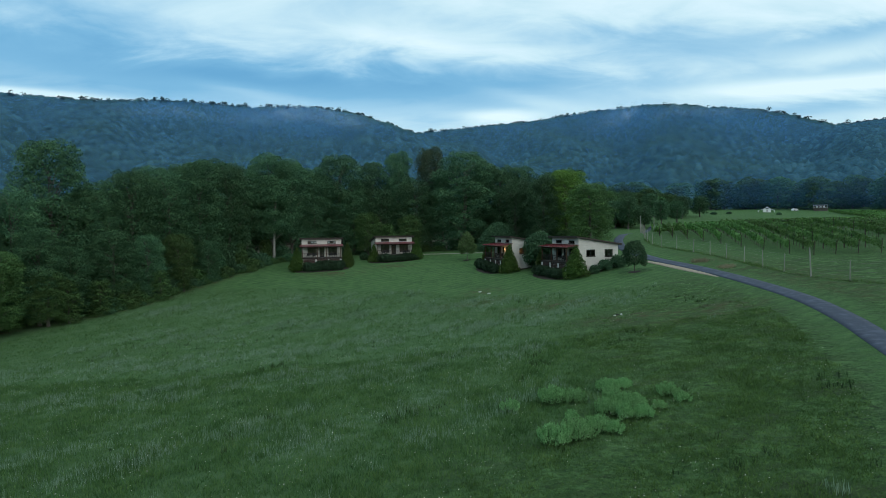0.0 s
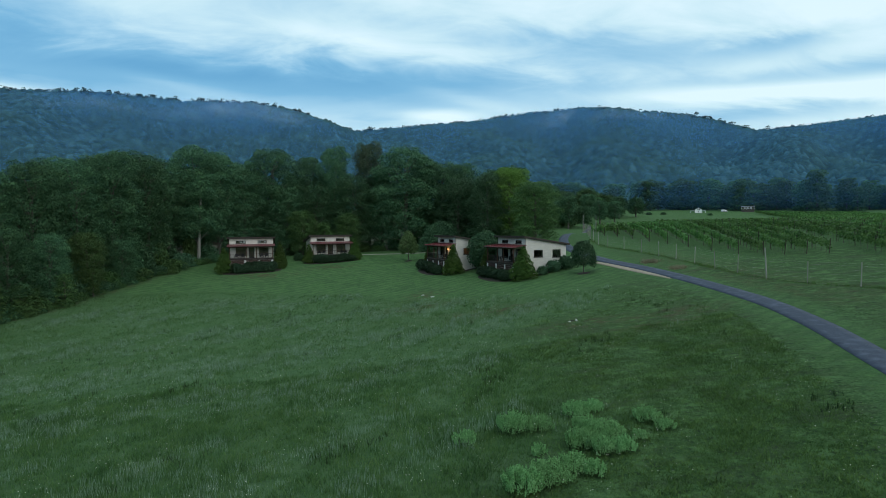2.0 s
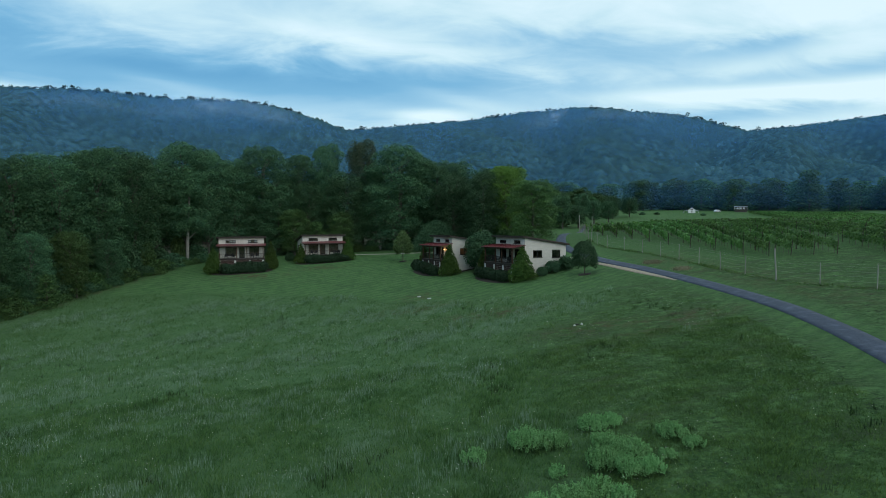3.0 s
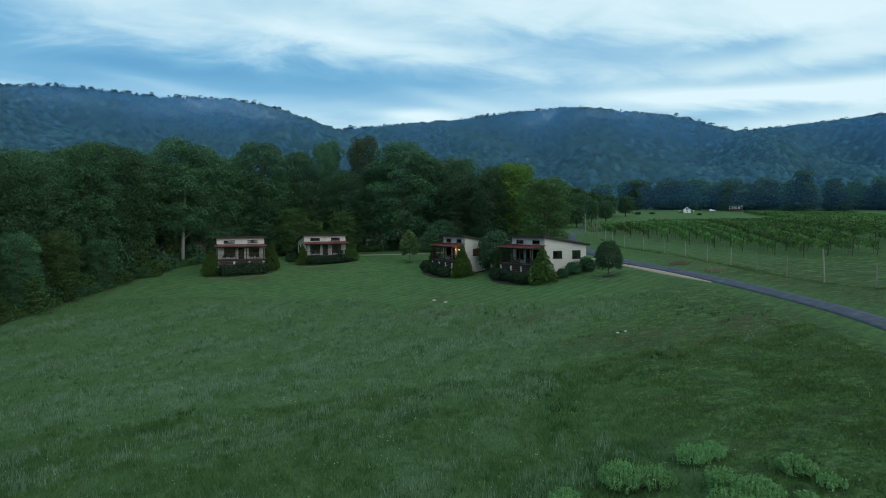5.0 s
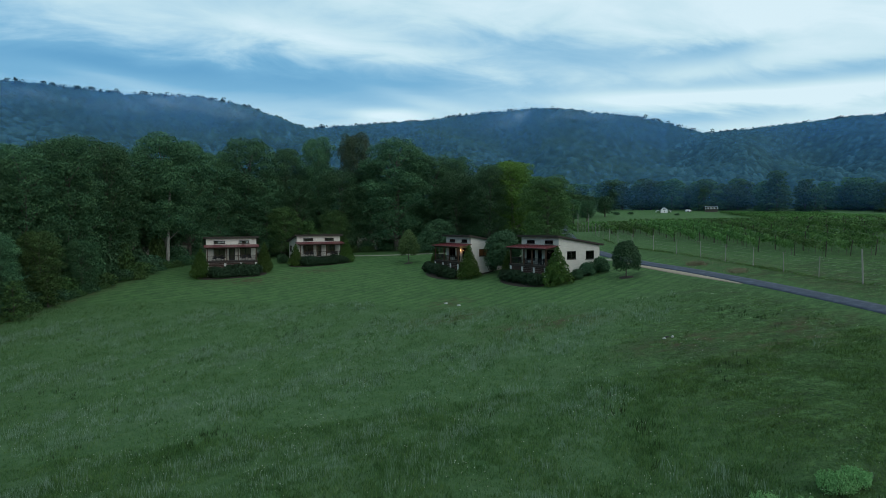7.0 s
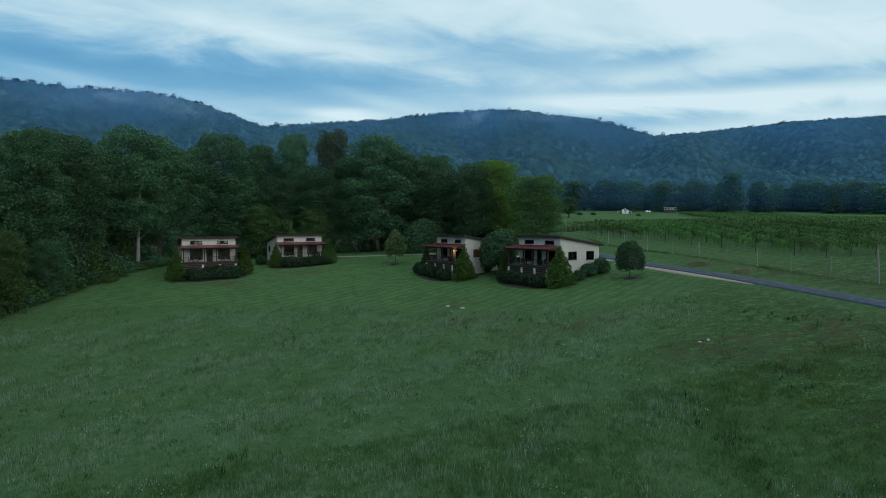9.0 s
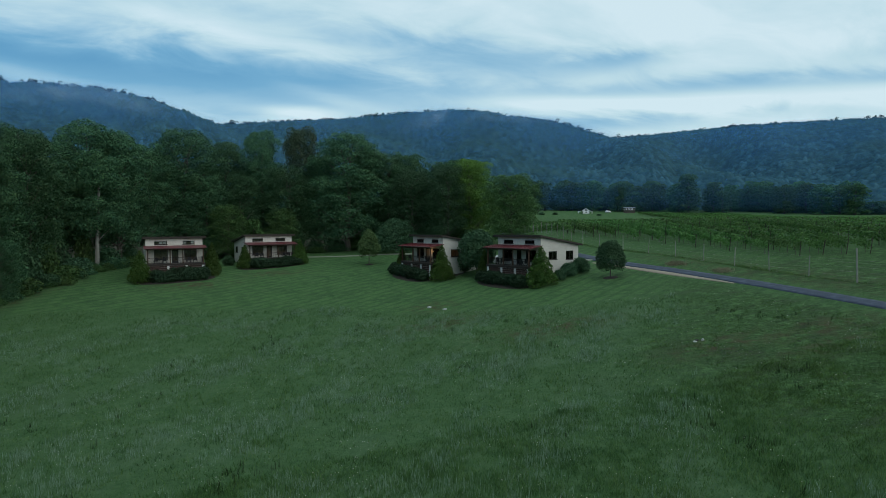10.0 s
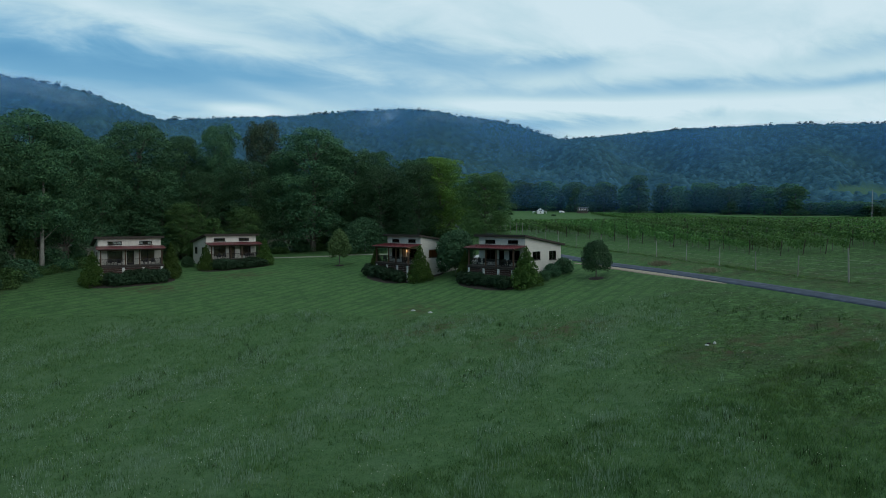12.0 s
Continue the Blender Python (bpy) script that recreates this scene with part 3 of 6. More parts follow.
az_l = np.arange(-48, 64, 0.13)
r_l = np.concatenate([np.arange(515, 900, 3.5), np.arange(900, 2200, 5.0), np.arange(2200, 2600, 50)])
AZ, R = np.meshgrid(az_l, r_l)
hz, hx, hy, hu = ridge_z(AZ, R)
crowns, kind_of = cells(hx, hy, 8.5, 1.0)
hz = hz + (crowns * 6.5 + cells(hx, hy, 14.0, 5.0)[0] * 2.5) * smooth(hu, 0, 0.02)


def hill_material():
    mt = bpy.data.materials.new("wooded_hill_haze_tint")
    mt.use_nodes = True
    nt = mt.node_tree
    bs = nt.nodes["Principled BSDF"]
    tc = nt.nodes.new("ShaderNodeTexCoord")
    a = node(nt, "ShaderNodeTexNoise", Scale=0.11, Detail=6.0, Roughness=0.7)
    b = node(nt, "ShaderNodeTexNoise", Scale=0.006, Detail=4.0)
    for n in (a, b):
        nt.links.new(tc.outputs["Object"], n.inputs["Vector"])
    # foliage colour with the blue of distance haze put into it
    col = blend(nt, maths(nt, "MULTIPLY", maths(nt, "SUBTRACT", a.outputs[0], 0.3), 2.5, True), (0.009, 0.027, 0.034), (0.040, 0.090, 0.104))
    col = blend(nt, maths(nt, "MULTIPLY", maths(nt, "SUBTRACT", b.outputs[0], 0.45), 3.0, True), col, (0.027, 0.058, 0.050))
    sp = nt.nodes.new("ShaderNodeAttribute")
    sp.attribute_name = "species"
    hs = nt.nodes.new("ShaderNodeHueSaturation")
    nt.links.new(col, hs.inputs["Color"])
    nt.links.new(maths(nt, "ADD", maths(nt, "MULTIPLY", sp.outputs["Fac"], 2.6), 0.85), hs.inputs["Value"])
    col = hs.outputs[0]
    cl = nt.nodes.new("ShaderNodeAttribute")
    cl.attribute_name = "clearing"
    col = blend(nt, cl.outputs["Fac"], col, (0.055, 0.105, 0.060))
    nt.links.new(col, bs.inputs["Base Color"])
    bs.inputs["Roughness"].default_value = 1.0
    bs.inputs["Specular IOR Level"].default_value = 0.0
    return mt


na, nr = len(az_l), len(r_l)
i = (np.arange(nr - 1)[:, None] * na + np.arange(na - 1)).ravel()
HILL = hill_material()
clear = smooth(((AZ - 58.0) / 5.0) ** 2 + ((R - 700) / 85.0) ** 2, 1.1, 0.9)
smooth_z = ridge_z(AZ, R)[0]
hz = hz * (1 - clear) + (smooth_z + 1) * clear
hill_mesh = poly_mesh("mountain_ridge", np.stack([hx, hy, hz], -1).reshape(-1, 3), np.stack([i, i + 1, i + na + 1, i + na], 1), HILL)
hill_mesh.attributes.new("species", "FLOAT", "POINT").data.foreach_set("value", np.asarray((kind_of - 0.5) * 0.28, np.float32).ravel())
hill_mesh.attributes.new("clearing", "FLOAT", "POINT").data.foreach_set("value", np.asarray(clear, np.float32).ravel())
tagged(new("mountain_ridge", hill_mesh), "long forested mountain ridge under evening sky, coloured haze-blue", "mountain", kind="structure")
# the hills that close the valley round about
az_w = np.arange(64, 312.1, 2.0)
AZ2, R2 = np.meshgrid(az_w, np.arange(515, 2600, 60.0))
w_z, w_x, w_y, _ = ridge_z((AZ2 + 180) % 360 - 180, R2)
w_z = w_z + cells(w_x, w_y, 60, 2.0)[0] * 9
i = (np.arange(AZ2.shape[0] - 1)[:, None] * AZ2.shape[1] + np.arange(AZ2.shape[1] - 1)).ravel()
k = AZ2.shape[1]
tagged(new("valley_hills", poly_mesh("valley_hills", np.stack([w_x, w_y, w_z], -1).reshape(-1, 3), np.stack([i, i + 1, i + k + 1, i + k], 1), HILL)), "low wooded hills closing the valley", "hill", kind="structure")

rng = np.random.default_rng(5)
saz_l = rng.uniform(-46, 64, 900)
stand = []
for az in saz_l:
    reach = np.arange(1300, 2300, 10.0)
    hill = ridge_z(np.full(len(reach), az), reach)[0]
    stand.append(reach[np.argmax(hill / reach)] + rng.normal(0, 10))
tz, tx, ty, _ = ridge_z(saz_l, np.array(stand))
knots = []
knots = []
for x, y, z in zip(tx, ty, tz):
    h = rng.uniform(5, 13) * (1.35 if rng.random() < 0.12 else 1)
    for _ in range(3):
        knots.append((x + rng.normal(0, 3), y + rng.normal(0, 3), z + h * rng.uniform(0.3, 0.85), h * rng.uniform(0.22, 0.4)))
# skyline crowns share the hills' haze-blue colour
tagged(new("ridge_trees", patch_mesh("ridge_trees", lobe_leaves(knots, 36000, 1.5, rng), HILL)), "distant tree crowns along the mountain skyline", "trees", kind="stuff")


# ------------------------------------------------------------ cabins
WIDE, DEEP, PORCH = 8.6, 7.8, 2.3
FRONT_TOP, BACK_TOP, DOWN = 3.95, 2.75, -3.2


def wall_mesh(length, thick, top, holes, z0=DOWN):
    """A wall along x from 0 to length, thickness along y, with openings (x0, x1, z0, z1) through it; top(x) is its upper edge."""
    bm = bmesh.new()
    xs = sorted({0.0, length, *[h[0] for h in holes], *[h[1] for h in holes]})
    for a, b in zip(xs, xs[1:]):
        mid, z = (a + b) / 2, z0
        for h in sorted((h for h in holes if h[0] < mid < h[1]), key=lambda h: h[2]):
            box(bm, a, b, 0, thick, z, h[2])
            z = h[3]
        box(bm, a, b, 0, thick, z, top(a), (top(a), top(b)))
    bmesh.ops.remove_doubles(bm, verts=bm.verts[:], dist=0.0005)
    return bm


def window_part(parent, m, w, h, bars, name="window", rows=1):
    """A window in an opening w by h whose lower left outer corner is at m."""
    bm = boxes((0, 0.07, 0, 0.1, 0, h), (w - 0.07, w, 0, 0.1, 0, h), (0.07, w - 0.07, 0, 0.1, 0, 0.07), (0.07, w - 0.07, 0, 0.1, h - 0.07, h))
    win = part(name, bm, FRAME_DARK, parent, "dark-framed window")
    win.matrix_basis = m
    for k in range(1, bars):
        part("mullion", boxes((w * k / bars - 0.03, w * k / bars + 0.03, 0.015, 0.085, 0.07, h - 0.07)), FRAME_DARK, win)
    for k in range(bars):
        pane = part("pane", boxes((w * k / bars + 0.035, w * (k + 1) / bars - 0.035, 0.045, 0.055, 0.07, h - 0.07)), GLASS, win)
        pane.visible_shadow = False
    part("sill", boxes((-0.08, w + 0.08, -0.06, 0.02, -0.08, -0.003)), TRIM_DARK, win)
    return win


def cabin(tag, x, y, z, rz, label, door_open=False, skirt_down=-2.9):
    """A single-pitch cabin: front wall along local x, depth along +y, deck floor at z = 0."""
    top = new("cabin")
    top.matrix_world = pose(x, y, z, 0, 0, rz)
    lo_w = [(1.25, 3.25, 0.55, 2.15), (5.75, 7.65, 0.55, 2.15)]
    door = (3.85, 4.85, 0.02, 2.1)
    up_w = [(1.3, 3.2, 3.05, 3.55), (5.55, 7.35, 3.05, 3.55)]
    front = part("front_wall", wall_mesh(WIDE, 0.16, lambda a: FRONT_TOP, lo_w + [door] + up_w), SIDING, top, "cream board-and-batten wall")
    bm = bmesh.new()
    for k in range(1, 22):
        bx = k * WIDE / 22
        for z0, z1 in ((2.72, FRONT_TOP - 0.02), (0.0, 2.35)):
            spans = [(z0, z1)]
            for h in lo_w + [door] + up_w:
                if h[0] - 0.1 < bx < h[1] + 0.1:
                    spans = [q for s in spans for q in ((s[0], min(s[1], h[2] - 0.1)), (max(s[0], h[3] + 0.08), s[1])) if q[1] - q[0] > 0.08]
            for s in spans:
                box(bm, bx - 0.025, bx + 0.025, -0.022, -0.001, *s)
    part("batten", bm, SIDING, front)["kind"] = "stuff"
    side_w = [(1.35, 3.05, 0.85, 2.0), (4.95, 6.55, 0.75, 2.0)]
    slope = (FRONT_TOP - BACK_TOP) / DEEP
    for nm, m, holes, rise in (("side_wall", pose(WIDE, 0.16, 0, 0, 0, 90), side_w, lambda a: FRONT_TOP - slope * (a + 0.16)),
                               ("side_wall", pose(0, DEEP - 0.16, 0, 0, 0, -90), [(0.9, 2.4, 0.85, 2.0), (5.0, 6.4, 0.85, 2.0)], lambda a: BACK_TOP + slope * (a + 0.16))):
        w = part(nm, wall_mesh(DEEP - 0.32, 0.16, rise, holes), LAP, top, "cream lap-sided wall")
        w.matrix_basis = m
        bm = bmesh.new()
        zc = DOWN + 0.6
        while zc < FRONT_TOP:
            a0, a1 = 0.02, DEEP - 0.34
            ends = [(a, b) for a, b in ((a0, a1),)]
            for h in holes:
                if h[2] - 0.15 < zc < h[3] + 0.15:
                    ends = [q for s in ends for q in ((s[0], min(s[1], h[0] - 0.08)), (max(s[0], h[1] + 0.08), s[1])) if q[1] - q[0] > 0.05]
            for s in ends:
                n = 1 if rise(s[0]) > zc + 0.2 and rise(s[1]) > zc + 0.2 else 0
                if n:
                    box(bm, s[0], s[1], -0.018, -0.001, zc, zc + 0.035)
            zc += 0.2
        part("siding_course", bm, LAP, w)["kind"] = "stuff"
        for h in holes:
            window_part(w, pose(h[0], 0.0, h[2]), h[1] - h[0], h[3] - h[2], 2)
    bw = part("back_wall", wall_mesh(WIDE, 0.16, lambda a: BACK_TOP, []), LAP, top)
    bw.matrix_basis = pose(0, DEEP - 0.16, 0)
    part("floor", boxes((0.16, WIDE - 0.16, 0.16, DEEP - 0.16, -0.2, 0.0)), DECK, top)
    part("inner_partition", boxes((0.17, WIDE - 0.17, 3.6, 3.7, 0.0, 3.3)), INSIDE, top, "warm-toned inner wall")
    for h in lo_w:
        window_part(front, pose(h[0], -0.012, h[2]), h[1] - h[0], h[3] - h[2], 2)
    for h in up_w:
        window_part(front, pose(h[0], -0.012, h[2]), h[1] - h[0], h[3] - h[2], 3, "clerestory_window")
    if tag == "a":
        # added white panels stand in for pale sky reflections in some panes
        for bx in (2.0, 2.62, 5.62, 6.75):
            part("blind", boxes((bx, bx + 0.5, 0.2, 0.215, 3.1, 3.52)), FRAME_WHITE, front, "white panel added behind the glass for pale reflections")
    dw, dh = door[1] - door[0], door[3] - door[2]
    d = part("door", boxes((0, 0.13, 0, 0.05, 0, dh), (dw - 0.13, dw, 0, 0.05, 0, dh), (0.13, dw - 0.13, 0, 0.05, 0, 0.25), (0.13, dw - 0.13, 0, 0.05, dh - 0.13, dh)), FRAME_DARK, front, "open dark glazed door" if door_open else "dark glazed door")
    d.matrix_basis = pose(door[0], 0.05, door[2], 0, 0, 78 if door_open else 0)
    part("pane", boxes((0.131, dw - 0.131, 0.02, 0.03, 0.251, dh - 0.131)), GLASS, d).visible_shadow = False
    part("door_handle", boxes((0.82 * dw, 0.82 * dw + 0.1, -0.05, -0.003, 1.0, 1.04)), IRON, d)
    # main roof: a thin slab with a dark fascia
    def tilt(z_off, o):
        return FRONT_TOP + z_off + slope * o
    bm = bmesh.new()
    box(bm, -0.42, WIDE + 0.42, -0.55, DEEP + 0.45, 0, 0.0)
    for v in bm.verts:
        v.co.z = FRONT_TOP + 0.012 - slope * v.co.y
    for v in list(bm.verts)[4:]:
        v.co.z += 0.2
    roof = part("roof", bm, ROOF_DARK, top, "thin dark single-pitch roof")
    bm = boxes((-0.45, WIDE + 0.45, -0.585, -0.553, FRONT_TOP + 0.02, FRONT_TOP + 0.34))
    part("fascia", bm, TRIM_DARK, roof)
    for sx in (-0.455, WIDE + 0.423):
        bm = boxes((sx, sx + 0.032, -0.55, DEEP + 0.45, 0.0, 0.26))
        for v in bm.verts:
            v.co.z += FRONT_TOP - 0.0 - slope * v.co.y
        part("fascia", bm, TRIM_DARK, roof)
    # porch
    deck = part("porch_deck", boxes((0.0, WIDE, -PORCH + 0.12, -0.02, -0.25, -0.045)), TRIM_DARK, top, "weathered grey boarded deck")
    for k in range(16):
        part("deck_board", boxes((-0.1, WIDE + 0.1, -PORCH + k * PORCH / 16, -PORCH + (k + 1) * PORCH / 16 - 0.012, -0.04, 0)), DECK, deck)
    part("rim_beam", boxes((-0.1, WIDE + 0.1, -PORCH - 0.05, -PORCH - 0.003, -0.3, 0.0)), TRIM_DARK, deck)
    for px in (-0.1, WIDE + 0.06):
        part("rim_beam", boxes((px, px + 0.04, -PORCH, -0.005, -0.3, -0.045)), TRIM_DARK, deck)
    for n in range(9):
        z1 = -0.34 - n * 0.27
        part("skirting_board", boxes((0.0, WIDE, -PORCH + 0.06, -PORCH + 0.1, z1 - 0.24, z1)), WOOD_SKIRT, deck)
        for px in (0.0, WIDE - 0.04):
            part("skirting_board", boxes((px, px + 0.04, -PORCH + 0.11, -0.01, z1 - 0.24, z1)), WOOD_SKIRT, deck)
    for px in (0.1, 2.95, 5.65, WIDE - 0.42):
        part("pier", boxes((px, px + 0.36, -PORCH - 0.02, -PORCH + 0.055, skirt_down, -0.31)), CONCRETE, deck, "pale concrete pier")
    xs = (0.12, 3.35, 5.25, WIDE - 0.28)
    for px in xs:
        part("post", boxes((px, px + 0.16, -PORCH + 0.02, -PORCH + 0.18, 0.0, 2.2)), WOOD_POST, top, "brown-stained porch post")
    part("beam", boxes((-0.1, WIDE + 0.1, -PORCH + 0.03, -PORCH + 0.17, 2.2, 2.36)), WOOD_POST, top)

    def rail(p0, p1):
        """A rail with thin balusters from p0 to p1."""
        (ax, ay), (bx, by) = p0, p1
        ln = math.hypot(bx - ax, by - ay)
        rl = part("railing", boxes((0, ln, -0.03, 0.03, 0.92, 0.98), (0, ln, -0.02, 0.02, 0.1, 0.14)), TRIM_DARK, top)
        rl.matrix_basis = pose(ax, ay, 0, 0, 0, math.degrees(math.atan2(by - ay, bx - ax)))
        bm = bmesh.new()
        for q in range(1, int(ln / 0.13)):
            box(bm, q * 0.13 - 0.011, q * 0.13 + 0.011, -0.011, 0.011, 0.141, 0.919)
        part("baluster", bm, IRON, rl)["kind"] = "stuff"
    fy = -PORCH + 0.1
    for a, b in zip(xs, xs[1:]):
        rail((a + 0.16, fy), (b, fy))
    rail((0.2, fy + 0.08), (0.2, -0.02))
    rail((WIDE - 0.2, fy + 0.08), (WIDE - 0.2, -0.02))
    # red metal porch roof with standing seams
    def pr(bm):
        for v in bm.verts:
            v.co.z += 2.42 + (v.co.y + PORCH + 0.4) * (0.36 / (PORCH + 0.4))
        return bm
    proof = part("porch_roof", pr(boxes((-0.35, WIDE + 0.35, -PORCH - 0.4, -0.025, 0.0, 0.07))), RED_METAL, top, "red standing-seam metal porch roof")
    for k in range(23):
        sx = -0.33 + k * (WIDE + 0.64) / 22
        part("seam", pr(boxes((sx, sx + 0.025, -PORCH - 0.39, -0.03, 0.071, 0.11))), RED_METAL, proof)
    part("gutter", pr(boxes((-0.36, WIDE + 0.36, -PORCH - 0.46, -PORCH - 0.403, -0.04, 0.05))), TRIM_DARK, proof)
    tagged(top, label, "cabin", "holiday cabins")
    return top


LABELS = {"a": "cream cabin with red metal porch roof, beside the tall woods",
          "b": "cream cabin with red porch roof behind a dark hedge",
          "c": "cream cabin with lit windows and red porch roof",
          "d": "cream cabin with red porch roof beside the lane"}
for tag, x, y, z, rz in CABINS:
    cabin(tag, x, y, z, rz, LABELS[tag], tag == "c")


def in_cabin(tag, lx, ly, lz, turn_by=0):
    for t_, x, y, z, rz in CABINS:
        if t_ == tag:
            return pose(x, y, z, 0, 0, rz) @ pose(lx, ly, lz, 0, 0, turn_by)


def chair_proto():
    c = new("porch_chair")
    part("seat", boxes((-0.27, 0.27, -0.26, 0.28, 0.38, 0.43)), IRON, c)
    bk = boxes(*[(-0.25 + k * 0.105, -0.17 + k * 0.105, 0.24, 0.275, 0.44, 0.98 + 0.04 * (k in (1, 2, 3))) for k in range(5)])
    part("backrest", bk, IRON, c)
    for sx in (-0.31, 0.25):
        part("armrest", boxes((sx, sx + 0.06, -0.28, 0.27, 0.60, 0.635)), IRON, c)
        for sy in (-0.26, 0.2):
            part("leg", boxes((sx + 0.005, sx + 0.05, sy, sy + 0.05, 0.0, 0.598)), IRON, c)
    return tagged(c, "black slatted porch armchair on the deck", "chair", "porch chairs")


def table_proto():
    c = new("porch_table")
    bm = bmesh.new()
    bmesh.ops.create_cone(bm, cap_ends=True, segments=18, radius1=0.36, radius2=0.36, depth=0.03, matrix=pose(0, 0, 0.71))
    part("tabletop", bm, IRON, c)
    for k in range(3):
        bm = bmesh.new()
        a = k * 2.094
        limb(bm, (0.3 * math.cos(a), 0.3 * math.sin(a), 0), (-0.12 * math.cos(a), -0.12 * math.sin(a), 0.695), 0.018, 0.015, 6)
        part("leg", bm, IRON, c)
    return tagged(c, "small round black metal porch table", "table", "porch tables")


first_chair, first_table = chair_proto(), table_proto()
first_chair.matrix_basis = in_cabin("a", 1.35, -1.35, 0.002, 200)
first_table.matrix_basis = in_cabin("a", 2.0, -1.35, 0.002)
for tag, spots in (("a", [(2.7, 160), (6.3, 190), (7.3, 170)]), ("b", [(1.6, 190), (2.6, 170), (6.6, 180), (7.5, 175)]), ("c", [(1.3, 200), (6.1, 165), (7.2, 195)]), ("d", [(1.5, 185), (2.5, 170), (6.2, 190), (7.2, 170)])):
    for px, a in spots:
        copy_thing(first_chair, in_cabin(tag, px, -1.25, 0.002, a))
for tag, px in (("b", 7.05), ("c", 6.65), ("d", 6.7)):
    copy_thing(first_table, in_cabin(tag, px, -1.6, 0.002))

# lamps of the lit cabin
lantern = new("wall_lantern")
lantern.matrix_basis = in_cabin("c", 5.35, 0.0, 1.75)
part("bracket", boxes((-0.05, 0.05, -0.1, -0.001, 0.12, 0.16), (-0.06, 0.06, -0.025, -0.001, 0.0, 0.2)), IRON, lantern)
part("cap", boxes((-0.09, 0.09, -0.24, -0.06, 0.1, 0.118)), IRON, lantern)
bm = bmesh.new()
bmesh.ops.create_icosphere(bm, subdivisions=2, radius=0.085, matrix=pose(0, -0.15, 0.01))
part("bulb", bm, BULB, lantern, "glowing warm bulb")
tagged(lantern, "lit warm lantern on the cabin wall", "lamp")
for lx, ly, lz, power in ((5.35, -0.36, 1.72, 7), (7.5, 1.5, 2.6, 5), (3.4, 2.9, 2.5, 34)):
    lp = new("lamp_light", bpy.data.lights.new("lamp_light", "POINT"))
    lp.data.energy, lp.data.color, lp.data.shadow_soft_size = power, (1.0, 0.55, 0.25), 0.12
    lp.matrix_world = in_cabin("c", lx, ly, lz)
for lx, ly in ((7.5, 1.5), (3.4, 2.9)):
    ld = new("pendant_lamp")
    ld.matrix_basis = in_cabin("c", lx, ly, 2.65)
    bm = bmesh.new()
    bmesh.ops.create_cone(bm, cap_ends=False, segments=16, radius1=0.22, radius2=0.07, depth=0.2)
    part("shade", bm, FRAME_WHITE, ld)
    bm = bmesh.new()
    limb(bm, (0, 0, 0.1), (0, 0, 0.8), 0.01, 0.01, 5)
    part("cord", bm, IRON, ld)
    tagged(ld, "lit pendant lamp hanging inside the cabin", "lamp")


# ------------------------------------------------------------ planting round the cabins
def shrub_mesh(name, rad, tall, n, size, mat, seed, lumps=16, cone=False, foot=0.0):
    r = np.random.default_rng(seed)
    lobes = []
    if cone:
        for k in range(34):
            u = (k + 0.5) / 34
            a = k * 2.4
            rr = rad * (1 - u) ** 0.8
            lobes.append((rr * 0.62 * math.cos(a), rr * 0.62 * math.sin(a), tall * (0.05 + 0.88 * u), max(0.16, rad * 0.5 * (1 - u * 0.8))))
        lobes.append((0, 0, tall * 0.95, 0.13))
    else:
        for k in range(lumps):
            a, u = k * 2.4, (k + 0.5) / lumps
            rr = rad * 0.62 * math.sqrt(1 - (2 * abs(u - 0.35)) ** 2 * 0.5 if u < 0.85 else 0.3)
            lobes.append((rr * math.cos(a), rr * math.sin(a), foot + (tall - foot) * (0.16 + 0.62 * u), rad * r.uniform(0.34, 0.5)))
        for q in (0.35, 0.5, 0.68):
            lobes.append((0, 0, foot + (tall - foot) * q, rad * 0.58))
    return patch_mesh(name, lobe_leaves(lobes, n, size, r, 0.6), mat)


def plant_at(name, me, x, y, s, rot, label, category, group="", stem=0.0, sink=0.05):
    top = new(name)
    top.matrix_world = pose(x, y, gz(x, y) - sink, 0, 0, rot) @ Matrix.Diagonal((s[0], s[0], s[1], 1))
    part("foliage", me, None, top)
    if stem:
        bm = bmesh.new()
        limb(bm, (0, 0, -0.1), (0.02, 0.01, stem), 0.09, 0.06)
        limb(bm, (0.02, 0.01, stem), (0, 0, stem * 1.9), 0.06, 0.02)
        for a in range(5):
            limb(bm, (0.01, 0, stem * (0.9 + 0.12 * a)), (0.7 * math.cos(a * 1.9), 0.7 * math.sin(a * 1.9), stem * (1.5 + 0.15 * a)), 0.03, 0.01, 5)
        part("trunk", bm, BARK, top)
    else:
        bm = bmesh.new()
        limb(bm, (0, 0, -0.1), (0, 0, 0.7), 0.06, 0.03, 6)
        part("stem", bm, BARK, top)
    return tagged(top, label, category, group)


HEDGE = [shrub_mesh("hedge_foliage", 1.05, 1.75, 1500, 0.13, LEAF_YEW, 11 + k) for k in range(3)]
THUJA = [shrub_mesh("arborvitae_foliage", 1.75, 4.6, 7500, 0.10, LEAF_THUJA, 21 + k, cone=True) for k in range(3)]
BALL = [shrub_mesh("ball_foliage", 1.2, 2.1, 2600, 0.11, LEAF_DARK, 31 + k, 22) for k in range(2)]


def local_xy(tag, lx, ly):
    v = in_cabin(tag, lx, ly, 0).translation
    return v.x, v.y


